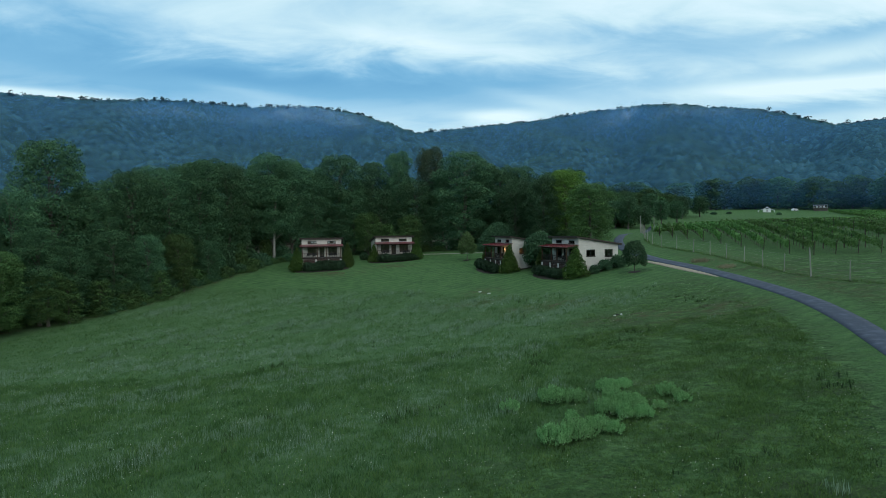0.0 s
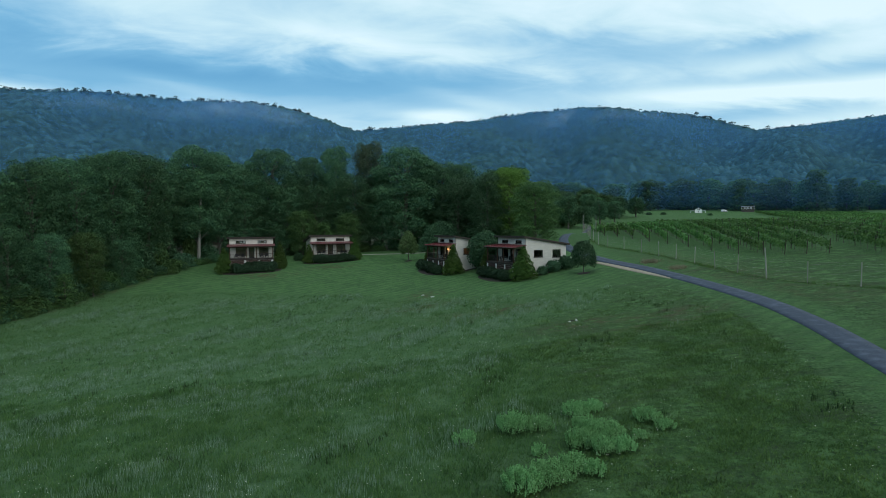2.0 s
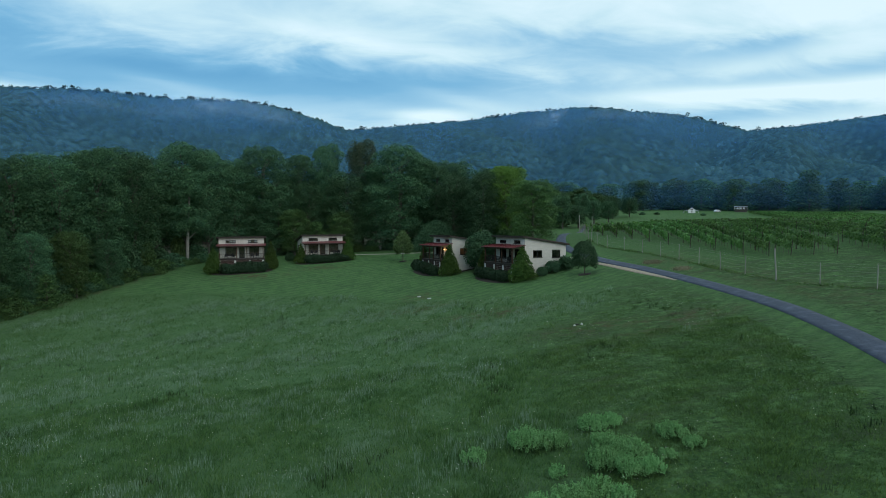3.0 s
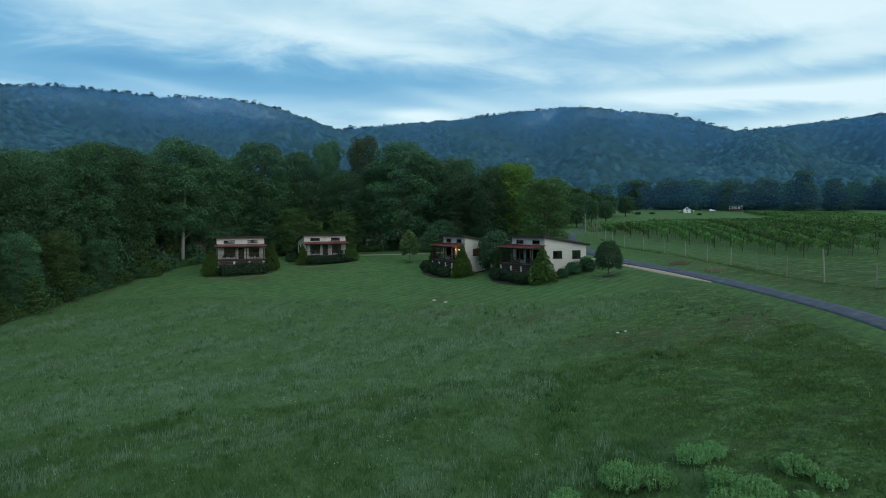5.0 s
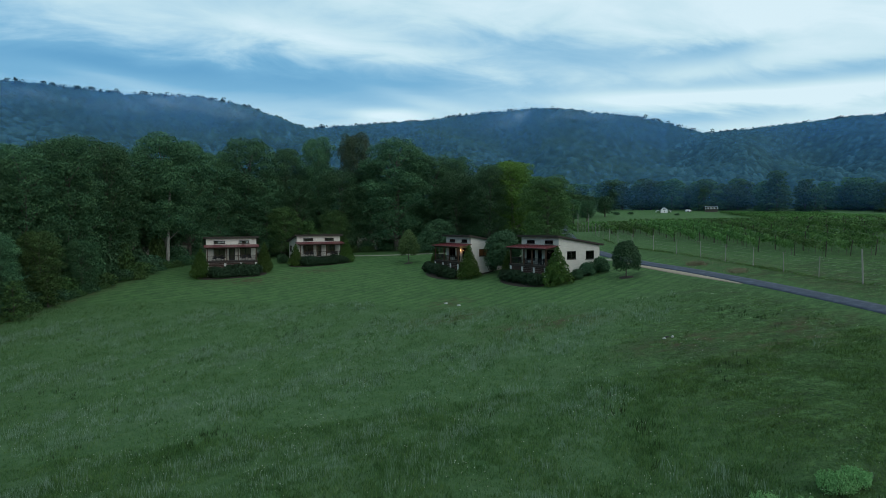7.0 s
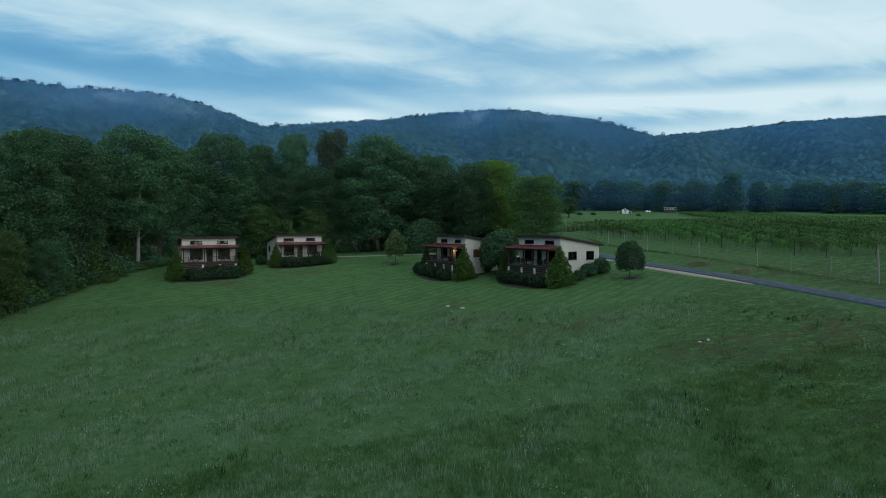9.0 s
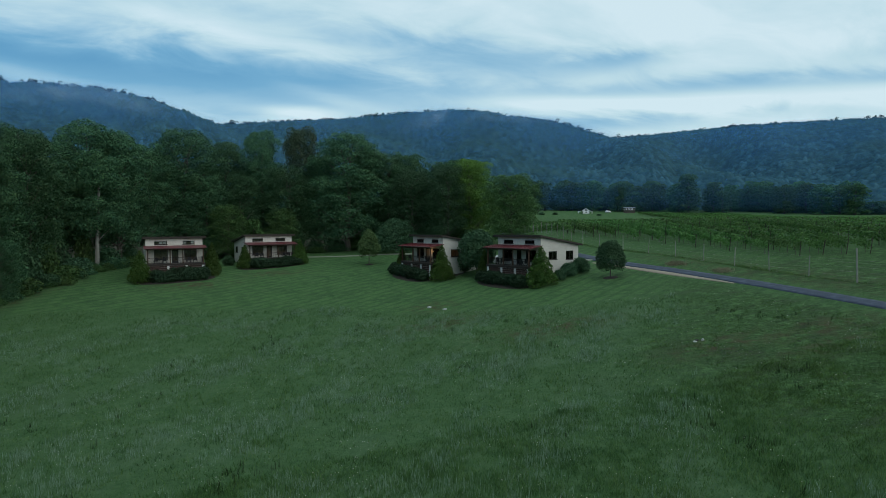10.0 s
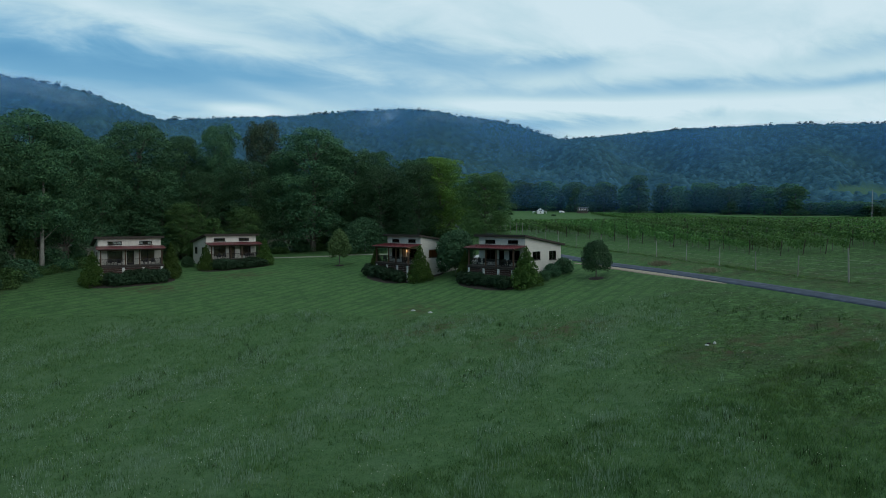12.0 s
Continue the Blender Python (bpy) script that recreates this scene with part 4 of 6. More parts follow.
rnd = random.Random(3)
for tag, span in (("a", (1.4, 8.4)), ("b", (0.9, 8.6)), ("c", (-0.5, 8.7)), ("d", (-0.2, 9.0))):
    for row in range(2 if tag in "ab" else 1):
        k = 0
        lx = span[0] + 0.5 * row
        while lx < span[1]:
            x, y = local_xy(tag, lx, -PORCH - 0.85 - row * 0.85 + rnd.uniform(-0.15, 0.15))
            s = rnd.uniform(0.9, 1.12) * (0.92 if row else 1.08) * (1.12 if tag in "ab" else 1.0)
            hi = {"a": 1.3, "b": 1.0, "c": 1.3, "d": 1.3}[tag]
            plant_at("hedge_shrub", HEDGE[k % 3], x, y, (s, s * hi * rnd.uniform(0.66, 0.84)), rnd.uniform(0, 360), "dark green clipped shrub before the cabin deck", "shrub", "hedge before the decks")
            lx += 1.15
            k += 1
for tag, lx, ly, sx, sz in (("a", -0.9, -2.5, 1.1, 1.15), ("a", 9.9, -1.0, 0.95, 1.25), ("b", -0.7, -2.2, 0.85, 0.95), ("b", 9.2, -2.6, 0.95, 1.05), ("c", -0.9, -1.6, 0.75, 0.95), ("c", 9.7, -1.0, 1.1, 1.2), ("d", -1.0, -1.8, 0.8, 1.0), ("d", 9.8, -1.3, 1.3, 1.2)):
    x, y = local_xy(tag, lx, ly)
    plant_at("arborvitae", THUJA[rnd.randrange(3)], x, y, (sx, sz), rnd.uniform(0, 360), "cone-shaped yellow-green arborvitae at the cabin corner", "shrub", "arborvitae at the cabins")
for x, y, s in ((26.2, 102.7, 1.0), (28.6, 103.4, 1.12), (16.0, 117.6, 0.7), (24.2, 101.6, 0.75), (-19.6, 145.0, 0.9)):
    plant_at("round_shrub", BALL[rnd.randrange(2)], x, y, (s, s), rnd.uniform(0, 360), "rounded dark green shrub beside the cabin wall", "shrub", "round shrubs")

# dark mulch under the planting
def bed(name, tag, lx0, lx1, ly0, ly1):
    bm = bmesh.new()
    ring = []
    for k in range(40):
        a = k * 2 * math.pi / 40
        q = 2.6
        ca, sa = math.cos(a), math.sin(a)
        f = (abs(ca) ** q + abs(sa) ** q) ** (-1 / q)
        ring.append(((lx0 + lx1) / 2 + (lx1 - lx0) / 2 * ca * f, (ly0 + ly1) / 2 + (ly1 - ly0) / 2 * sa * f))
    cx, cy = sum(p[0] for p in ring) / 40, sum(p[1] for p in ring) / 40
    rows = []
    for s, up in ((1.0, -0.05), (0.93, 0.05), (0.66, 0.075), (0.33, 0.08), (0.05, 0.08)):
        vs = []
        for p in ring:
            x, y = local_xy(tag, cx + (p[0] - cx) * s, cy + (p[1] - cy) * s)
            vs.append(bm.verts.new((x, y, gz(x, y) + up)))
        rows.append(vs)
    for r0, r1 in zip(rows, rows[1:]):
        for k in range(40):
            bm.faces.new((r0[k], r0[(k + 1) % 40], r1[(k + 1) % 40], r1[k]))
    bm.faces.new(rows[-1])
    return tagged(new(name, finish(bm, name, MULCH)), "dark mulch bed under the shrubs", "mulch bed", kind="structure")


for tag, a in (("a", (-2.0, 10.4, -5.2, 0.5)), ("b", (-2.2, 10.4, -5.0, 0.5)), ("c", (-2.0, 9.8, -5.1, 6.5)), ("d", (-2.4, 10.2, -5.0, 6.8))):
    bed("mulch_bed", tag, *a)


# ------------------------------------------------------------ trees
def broad_tree(name, tall, rad, n, size, seed, foot=0.12, mat=LEAF_BROAD, lumps=46, bark=BARK, peak=0.5):
    """A broadleaf tree: tapered trunk with limbs, crown of leafy clumps with gaps."""
    r = np.random.default_rng(seed)
    top = new(name)
    lobes = []
    bm = bmesh.new()
    z0 = tall * foot
    limb(bm, (0, 0, -0.6), (0.1, 0, z0), tall * 0.021, tall * 0.016, 8)
    limb(bm, (0.1, 0, z0), (r.normal(0, 0.4), r.normal(0, 0.4), tall * 0.8), tall * 0.016, tall * 0.004, 8)
    for k in range(lumps):
        u = (k + r.uniform(0.1, 0.9)) / lumps
        a = k * 2.399 + r.normal(0, 0.35)
        prof = math.sqrt(max(0.05, 1 - abs((u - peak) / (1.04 - peak if u > peak else 0.62)) ** 2.4))
        rr = rad * prof * r.uniform(0.5, 0.84)
        z = z0 + (tall - z0) * (0.03 + 0.94 * u)
        s = rad * r.uniform(0.19, 0.36)
        lobes.append((rr * math.cos(a), rr * math.sin(a), z - 0.4 * s, s))
        if k % 3 == 0:
            limb(bm, (0.05, 0, max(z0 * 0.9, z - rad * 0.75)), (rr * 0.85 * math.cos(a), rr * 0.85 * math.sin(a), z - 0.3 * s), tall * 0.006, tall * 0.0015, 5)
    for k in range(7):
        lobes.append((r.normal(0, rad * 0.12), r.normal(0, rad * 0.12), z0 + (tall - z0) * (0.12 + 0.12 * k), rad * 0.55))
    part("trunk", bm, bark, top)
    cr = part("crown", patch_mesh("crown", lobe_leaves(lobes, n, size, r, 0.3, 0.6, 0.76), mat), None, top)
    cr.material_slots[0].link = "OBJECT"
    cr.material_slots[0].material = mat
    return top


def put_tree(proto, x, y, tall, rad, rot, mat, label, group, sink=0.0):
    """A tree like proto, of its own height and spread, on the land."""
    c = copy_thing(proto, pose(x, y, gz(x, y) - sink, 0, 0, rot) @ Matrix.Diagonal((rad / 6.0, rad / 6.0, tall / 24.0, 1)))
    for ch in c.children:
        if ch.name.startswith("crown"):
            ch.material_slots[0].material = mat
    return tagged(c, label, "tree", group)


PROTO = [broad_tree("broadleaf_tree", 24, 6.0, 36000, 0.15, 100 + k, foot=(0.10, 0.14, 0.20, 0.08, 0.12)[k], lumps=(78, 92, 66, 98, 84)[k]) for k in range(5)]
BACKS = [broad_tree("broadleaf_tree", 24, 6.0, 9000, 0.29, 200 + k, foot=0.2, lumps=64) for k in range(3)]
SAPLING = [broad_tree("broadleaf_tree", 24, 6.0, 3400, 0.42, 250 + k, foot=0.03, lumps=40, peak=0.35) for k in range(2)]
FAR = [broad_tree("far_tree", 24, 6.0, 3200, 0.5, 300 + k, foot=0.04, lumps=44, mat=LEAF_FAR) for k in range(3)]

LAB = {"LEAF_BROAD": "tall leafy green tree at the wood's edge", "b": "tall bright yellow-green tree behind the cabins", "n": "tall tree with thin brownish foliage"}
WOODS = [(-72, 78, 24, 6.5, 0), (-75, 90, 25, 6, 1), (-69, 97, 22, 5.5, 3), (-68.5, 106, 30, 7.0, 0), (-63, 110, 22, 5, 2), (-60, 116, 24, 5.5, 1), (-56, 123, 23, 5.5, 3), (-52, 129, 25, 6, 0),
         (-63, 133, 24, 6, 2), (-59, 139.5, 24.5, 6, 4), (-55.6, 145, 25.5, 6, 0), (-49, 138, 24, 5.5, 1), (-50.5, 156, 24, 6, 3), (-38.9, 154, 25, 6, 1), (-34, 158, 23, 5.5, 4),
         (-28.0, 161, 26.2, 8.0, 0), (-20.5, 171, 25, 6, 2), (-12.9, 167, 27, 5.0, 2), (4.6, 159.5, 25.6, 9.0, 0), (-8, 160, 19, 5.5, 3), (10, 165, 23, 6, 1), (14, 161.5, 21.5, 6, 4), (20, 163, 21, 5.5, 3), (-24, 158, 17, 5, 3), (-1, 163, 21, 5.5, 4), (-17, 160, 17, 4.6, 1)]
for x, y, h, rad, v in WOODS:
    put_tree(PROTO[v], x, y, h, rad, rnd.uniform(0, 360), LEAF_BROAD, LAB["LEAF_BROAD"], "trees of the wood")
put_tree(PROTO[1], 22.8, 146, 17.0, 4.8, 40, LEAF_DARK, "dense dark green tree behind the cabins", "trees of the wood")
put_tree(PROTO[3], 17, 152, 17, 5.2, 140, LEAF_DARK, "dense dark green tree behind the cabins", "trees of the wood")
put_tree(PROTO[0], 28.6, 148, 18.0, 6.4, 10, LEAF_BRIGHT, LAB["b"], "trees of the wood")
put_tree(PROTO[4], 30.7, 132, 14.2, 5.6, 200, LEAF_EDGE, "broad green tree beside the lane behind the cabins", "trees of the wood")
put_tree(PROTO[1], -4.4, 167.5, 28.2, 5.2, 90, LEAF_BROWN, LAB["n"], "trees of the wood")
big = put_tree(PROTO[2], -43.2, 151.0, 26.0, 7.6, 300, LEAF_BROAD, "large tree with a bare pale trunk behind the cabin", "trees of the wood")
bm = bmesh.new()
zg = gz(-41.0, 145.0)
tk = new("bare_trunk_tree")
tk.matrix_world = pose(-41.0, 145.0, zg)
limb(bm, (0, 0, -0.5), (0.1, 0.2, 5.2), 0.38, 0.30, 10)
limb(bm, (0.1, 0.2, 5.2), (0.4, 1.2, 15), 0.30, 0.18, 10)
limb(bm, (0.1, 0.2, 5.0), (2.4, 0.9, 7.6), 0.09, 0.04, 7)
limb(bm, (0.15, 0.4, 7.0), (-2.0, 1.0, 11.0), 0.10, 0.04, 7)
part("trunk", bm, BARK_PALE, tk)
part("crown", patch_mesh("crown", lobe_leaves([(rnd.uniform(-3.4, 3.4), rnd.uniform(-2.6, 3), rnd.uniform(7.2, 20), rnd.uniform(1.2, 2.0)) for _ in range(44)], 16000, 0.17, np.random.default_rng(77)), LEAF_BROAD), None, tk)
tagged(tk, "tall tree with a bare pale trunk at the lawn's edge", "tree", "trees of the wood")

for x, y, h, rad, v, mt in ((-66, 88, 13, 4.5, 3, LEAF_EDGE), (-61.5, 99, 12, 4.2, 4, LEAF_BROAD), (-58, 105.5, 13.5, 4.2, 1, LEAF_BROAD), (-70, 84, 10, 4, 0, LEAF_BROAD), (-54.5, 111, 12, 3.6, 3, LEAF_BROAD), (-64, 95, 15.5, 4.6, 0, LEAF_BROAD), (-52, 118, 11, 3.4, 4, LEAF_EDGE), (-62, 94, 9.0, 3.4, 0, LEAF_EDGE), (-57.5, 100.5, 6.0, 2.4, 3, LEAF_EDGE), (-51.8, 110, 5.5, 2.0, 0, LEAF_EDGE), (-48.5, 124, 8.5, 3.0, 1, LEAF_BROAD), (-20, 155.5, 11, 4, 3, LEAF_EDGE), (-9.5, 156.5, 10, 3.6, 4, LEAF_EDGE), (-66.5, 81, 7.5, 2.6, 1, LEAF_BRIGHT), (-60, 96, 7.0, 2.4, 4, LEAF_EDGE), (-55.8, 104.8, 5.0, 2.2, 0, LEAF_EDGE), (-50.2, 116, 5.0, 2.0, 1, LEAF_EDGE), (-15, 157, 7.9, 2.6, 1, LEAF_EDGE)):
    put_tree(PROTO[v] if h > 8 else SAPLING[v % 2], x, y, h, rad, rnd.uniform(0, 360), mt, "smaller light green tree at the wood's edge", "trees of the wood")

# the wood behind the first trees
rng = np.random.default_rng(12)
spots = []
for _ in range(6000):
    x, y = rng.uniform(-150, 36), rng.uniform(60, 235)
    side = np.interp(y, EDGE[:70, 1], EDGE[:70, 0]) - 9
    rear = np.interp(x, [-60, -41, -18, 0, 10, 22, 36], [150, 160, 170, 172, 171, 162, 158])
    if not (x < side or (y > rear and x < 34 + (y - 160) * 0.18)):
        continue
    if all((x - a) ** 2 + (y - b) ** 2 > 52 for a, b in spots):
        spots.append((x, y))
spots.sort(key=lambda p: math.hypot(p[0] + 8, p[1] - 14))
for k, (x, y) in enumerate(spots[:95]):
    put_tree(BACKS[k % 3], x, y, rng.uniform(15, 21), rng.uniform(4.6, 6.4), rng.uniform(0, 360), LEAF_BROAD if k % 4 else LEAF_DARK, "leafy tree deeper in the wood", "trees of the wood")

# understorey along the edge
UNDER = [shrub_mesh("edge_foliage", 2.4, 4.2, 1700, 0.22, LEAF_EDGE, 41 + k, 20) for k in range(2)] + [shrub_mesh("edge_foliage", 2.4, 4.2, 1900, 0.2, (LEAF_BROAD, LEAF_DARK, LEAF_DARK)[k], 45 + k, 20) for k in range(3)]
k = 0
for p, q in zip(EDGE[:-1], EDGE[1:]):
    if p[1] < 70 or (p[0] > -46 and k % 2 and p[0] < 5):
        k += 1
        continue
    d = np.array(q) - np.array(p)
    nrm = np.array([-d[1], d[0]]) / np.linalg.norm(d)
    for off, hs in ((1.6, 0.75), (4.2, 1.5)):
        x, y = p + nrm * (off + rng.uniform(-0.6, 0.8))
        deep = 1.0 if x < -43 else 0.62
        s = rng.uniform(0.65, 1.1)
        plant_at("undergrowth_shrub", UNDER[int(rng.integers(0, 5))], x, y, (s, hs * deep * rng.uniform(0.6, 1.15)), rng.uniform(0, 360), "leafy undergrowth shrub at the wood's edge", "shrub", "undergrowth", sink=0.2)
    k += 1

LOW = [shrub_mesh("fern_foliage", 1.3, 1.3, 900, 0.13, mt_, 51 + k, 14) for k, mt_ in enumerate((LEAF_EDGE, LEAF_BROAD, LEAF_EDGE))]
for p in EDGE:
    if not (-58 < p[0] < -36 and p[1] < 150):
        continue
    for _ in range(3 if p[1] < 140 else 5):
        x, y = p[0] + rng.uniform(-3.5, 1.0), p[1] + rng.uniform(-1.5, 1.5)
        s = rng.uniform(0.6, 1.1)
        plant_at("fern_shrub", LOW[int(rng.integers(0, 3))], x, y, (s, s * rng.uniform(0.6, 1.1)), rng.uniform(0, 360), "low leafy growth at the lawn's edge", "shrub", "undergrowth", sink=0.1)

# lawn trees
ry = np.random.default_rng(61)
young = []
for k in range(70):
    u, a = (k + 0.5) / 70, k * 2.4
    rr = 2.0 * math.sin(math.pi * min(1, 0.16 + 0.84 * u ** 0.72)) ** 0.8
    young.append((rr * 0.8 * math.cos(a) * ry.uniform(0.75, 1.1), rr * 0.8 * math.sin(a) * ry.uniform(0.75, 1.1), 1.75 + 4.3 * u, ry.uniform(0.36, 0.62)))
plant_at("young_tree", patch_mesh("young_crown", lobe_leaves(young, 9000, 0.11, ry, 0.4, 0.6), LEAF_YOUNG), 4.3, 135.0, (1.05, 1.0), 20, "young pale green tree on the mown lawn", "tree", stem=1.75)
rs = np.random.default_rng(62)
small = []
for k in range(80):
    u, a = (k + 0.5) / 80, k * 2.4
    rr = 2.0 * math.sin(math.pi * min(1, 0.22 + 0.76 * u ** 0.85)) ** 0.55
    small.append((rr * 0.82 * math.cos(a) * rs.uniform(0.8, 1.1), rr * 0.82 * math.sin(a) * rs.uniform(0.8, 1.1), 1.25 + 3.5 * u, rs.uniform(0.34, 0.56)))
plant_at("small_tree", patch_mesh("small_crown", lobe_leaves(small, 11000, 0.09, rs, 0.5, 0.6), LEAF_DARK), 29.5, 97.3, (1.0, 1.0), 70, "small dark round-headed tree beside the lane", "tree", stem=1.3)
OVAL = shrub_mesh("oval_crown", 2.75, 7.5, 13000, 0.17, LEAF_DARK, 63, 64, foot=0.7)
plant_at("oval_tree", OVAL, 16.9, 114.3, (1.0, 1.0), 10, "dense dark oval tree between two cabins", "tree", stem=1.2)
rw = np.random.default_rng(64)
dome = [(2.6 * math.cos(a * 2.4) * math.sqrt(a / 30), 2.2 * math.sin(a * 2.4) * math.sqrt(a / 30), 5.0 - 2.6 * a / 30, 0.95) for a in range(30)] + [(3.1 * math.cos(a * 0.7), 2.8 * math.sin(a * 0.7), 1.9, 1.0) for a in range(9)] + [(3.3 * math.cos(a * 0.57), 3.0 * math.sin(a * 0.57), 0.8, 0.95) for a in range(11)]
weep = plant_at("weeping_tree", patch_mesh("weeping_foliage", lobe_leaves(dome, 14000, 0.12, rw, 0.7), LEAF_DARK), 12.6, 148.5, (1.35, 1.2), 0, "mounded weeping tree at the lawn's far side", "tree", stem=1.6)
for x, y, w in ((4.3, 135.1, 0.85), (29.5, 97.3, 1.0)):
    bm = bmesh.new()
    c0 = bm.verts.new((x, y, gz(x, y) + 0.09))
    ring = [bm.verts.new((x + w * math.cos(a * 0.3927), y + w * math.sin(a * 0.3927), gz(x + w * math.cos(a * 0.3927), y + w * math.sin(a * 0.3927)) + 0.0)) for a in range(16)]
    for a in range(16):
        bm.faces.new((c0, ring[a], ring[(a + 1) % 16]))
    tagged(new("mulch_ring", finish(bm, "mulch_ring", MULCH)), "dark mulch ring at a tree's foot", "mulch bed", kind="structure")


# ------------------------------------------------------------ deer fence
def post_mesh(name, tall, r, mat, sides=8):
    bm = bmesh.new()
    limb(bm, (0, 0, -0.4), (0, 0, tall), r, r * 0.9, sides)
    return finish(bm, name, mat)


fence = tagged(new("deer_fence"), "tall wire deer fence on weathered wooden posts", "fence")
POST = post_mesh("post", 2.4, 0.055, FENCE_WOOD)
run = np.concatenate([[0], np.cumsum(np.linalg.norm(np.diff(FENCE, axis=0), axis=1))])
corner = run[np.argmin(np.hypot(FENCE[:, 0] - 43.4, FENCE[:, 1] - 73.3))]
at = [corner - 5.6 * k for k in range(1, 12) if corner - 5.6 * k > 0] + [corner + 5.7 * k for k in range(1, 19) if corner + 5.7 * k < run[-1]]
for s in sorted(at):
    x, y = np.interp(s, run, FENCE[:, 0]), np.interp(s, run, FENCE[:, 1])
    p = part("post", POST, None, fence)
    p.matrix_basis = pose(x, y, gz(x, y), rnd.uniform(-2, 2), rnd.uniform(-2, 2), rnd.uniform(0, 360)) @ Matrix.Diagonal((1, 1, rnd.uniform(0.94, 1.05), 1))
x, y = 43.4, 73.3
p = part("post", post_mesh("post", 3.6, 0.085, FENCE_WOOD), None, fence, "thick leaning corner post")
p.matrix_basis = pose(x, y, gz(x, y), 1, -4, 0)
wl = FENCE[::4]
for hgt in (0.08, 0.6, 1.1, 1.6, 2.05, 2.3):
    bm = bmesh.new()
    for a, b in zip(wl, wl[1:]):
        limb(bm, (a[0], a[1], gz(*a) + hgt), (b[0], b[1], gz(*b) + hgt), 0.004, 0.004, 3)
    part("wire", bm, WIRE, fence)

# ------------------------------------------------------------ vineyard
ROW_AZ = radians(18)
RS, RC = math.sin(ROW_AZ), math.cos(ROW_AZ)
VPOST = post_mesh("post", 2.1, 0.06, VINE_POST, 6)


def row_xy(p, a):
    return p * RC + a * RS, -p * RS + a * RC


def vine_row(p, a0, a1, seed):
    r = np.random.default_rng(seed)
    top = new("vine_row")
    x0, y0 = row_xy(p, a0)
    org = np.array([x0, y0, gz(x0, y0)])
    top.matrix_world = Matrix.Translation(org)

    def dist(a):
        x, y = row_xy(p, a)
        return math.hypot(x + 10, y - 15)
    # leaves thin out and grow coarser with distance
    pts, sizes = [], []
    a = a0
    while a < a1:
        d = dist(a)
        step = 1.2
        per, sz = (170, 0.105) if d < 105 else (80, 0.16) if d < 150 else (28, 0.29) if d < 220 else (13, 0.44)
        gap = 0.45 if r.random() < 0.06 else 1.0
        n = int(per * gap * r.uniform(0.7, 1.25))
        full = r.uniform(0.75, 1.2)
        q = np.column_stack([a + r.uniform(0, step, n), r.normal(0, 0.15 * full, n), 0.62 + (r.beta(1.7, 1.25, n) * 1.28 + r.uniform(-0.12, 0.15)) * (0.85 + 0.15 * full)])
        pts.append(q)
        sizes.append(np.full(n, sz))
        a += step
    q, sz = np.concatenate(pts), np.concatenate(sizes)
    x, y = q[:, 0] * RS + (p + q[:, 1]) * RC, q[:, 0] * RC - (p + q[:, 1]) * RS
    w = np.column_stack([x, y, ground_z(x, y) + q[:, 2]]) - org
    face = np.column_stack([np.sign(q[:, 1]) * RC, -np.sign(q[:, 1]) * RS, np.clip((q[:, 2] - 1.1) * 1.6, -0.1, 1.6)])
    part("foliage", patch_mesh("foliage", leaves_at(w, face, sz, r, 0.5, 0.75), LEAF_VINE), None, top)
    bm = bmesh.new()
    a = a0 + 1.0
    while a < min(a1, a0 + 90) and dist(a) < 150:
        x, y = row_xy(p, a)
        g = np.array([x, y, gz(x, y)]) - org
        limb(bm, g + (0, 0, -0.05), g + (r.normal(0, 0.05), r.normal(0, 0.05), 1.15), 0.03, 0.02, 4)
        a += 2.0
    if len(bm.verts):
        part("vine_stem", bm, BARK, top)["kind"] = "stuff"
    else:
        bm.free()
    a = a0
    while a < a1 and dist(a) < 165:
        x, y = row_xy(p, a)
        g = np.array([x, y, gz(x, y)]) - org
        po = part("post", VPOST, None, top)
        lean = 9 if a == a0 else r.normal(0, 1.5)
        po.matrix_basis = pose(*g, lean, r.normal(0, 1.5), -18)
        a += 6.5
    bm = bmesh.new()
    far = min(a1, a0 + 60)
    for h in (1.05, 1.8):
        ends = []
        for k in range(11):
            x, y = row_xy(p, a0 + (far - a0) * k / 10)
            ends.append(np.array([x, y, gz(x, y) + h]) - org)
        for u, v in zip(ends, ends[1:]):
            limb(bm, u, v, 0.006, 0.006, 3)
    part("trellis_wire", bm, WIRE, top)
    return tagged(top, "row of leafy grapevines on a post and wire trellis", "vine row", "vine rows")


for k in range(12):
    p = 2.7 + 2.54 * k
    a0 = 147 - (p - 2.7) * 2.40 if p < 21.6 else 101.7 - (p - 21.6) * 0.34
    vine_row(p, a0, 318 + k, 500 + k)
for k in range(48):
    p = 36.2 + 2.54 * k
    vine_row(p, 92 - k * 0.8, 345 - k * 0.5 if p < 105 else 438 - (p - 105) * 0.4, 600 + k)

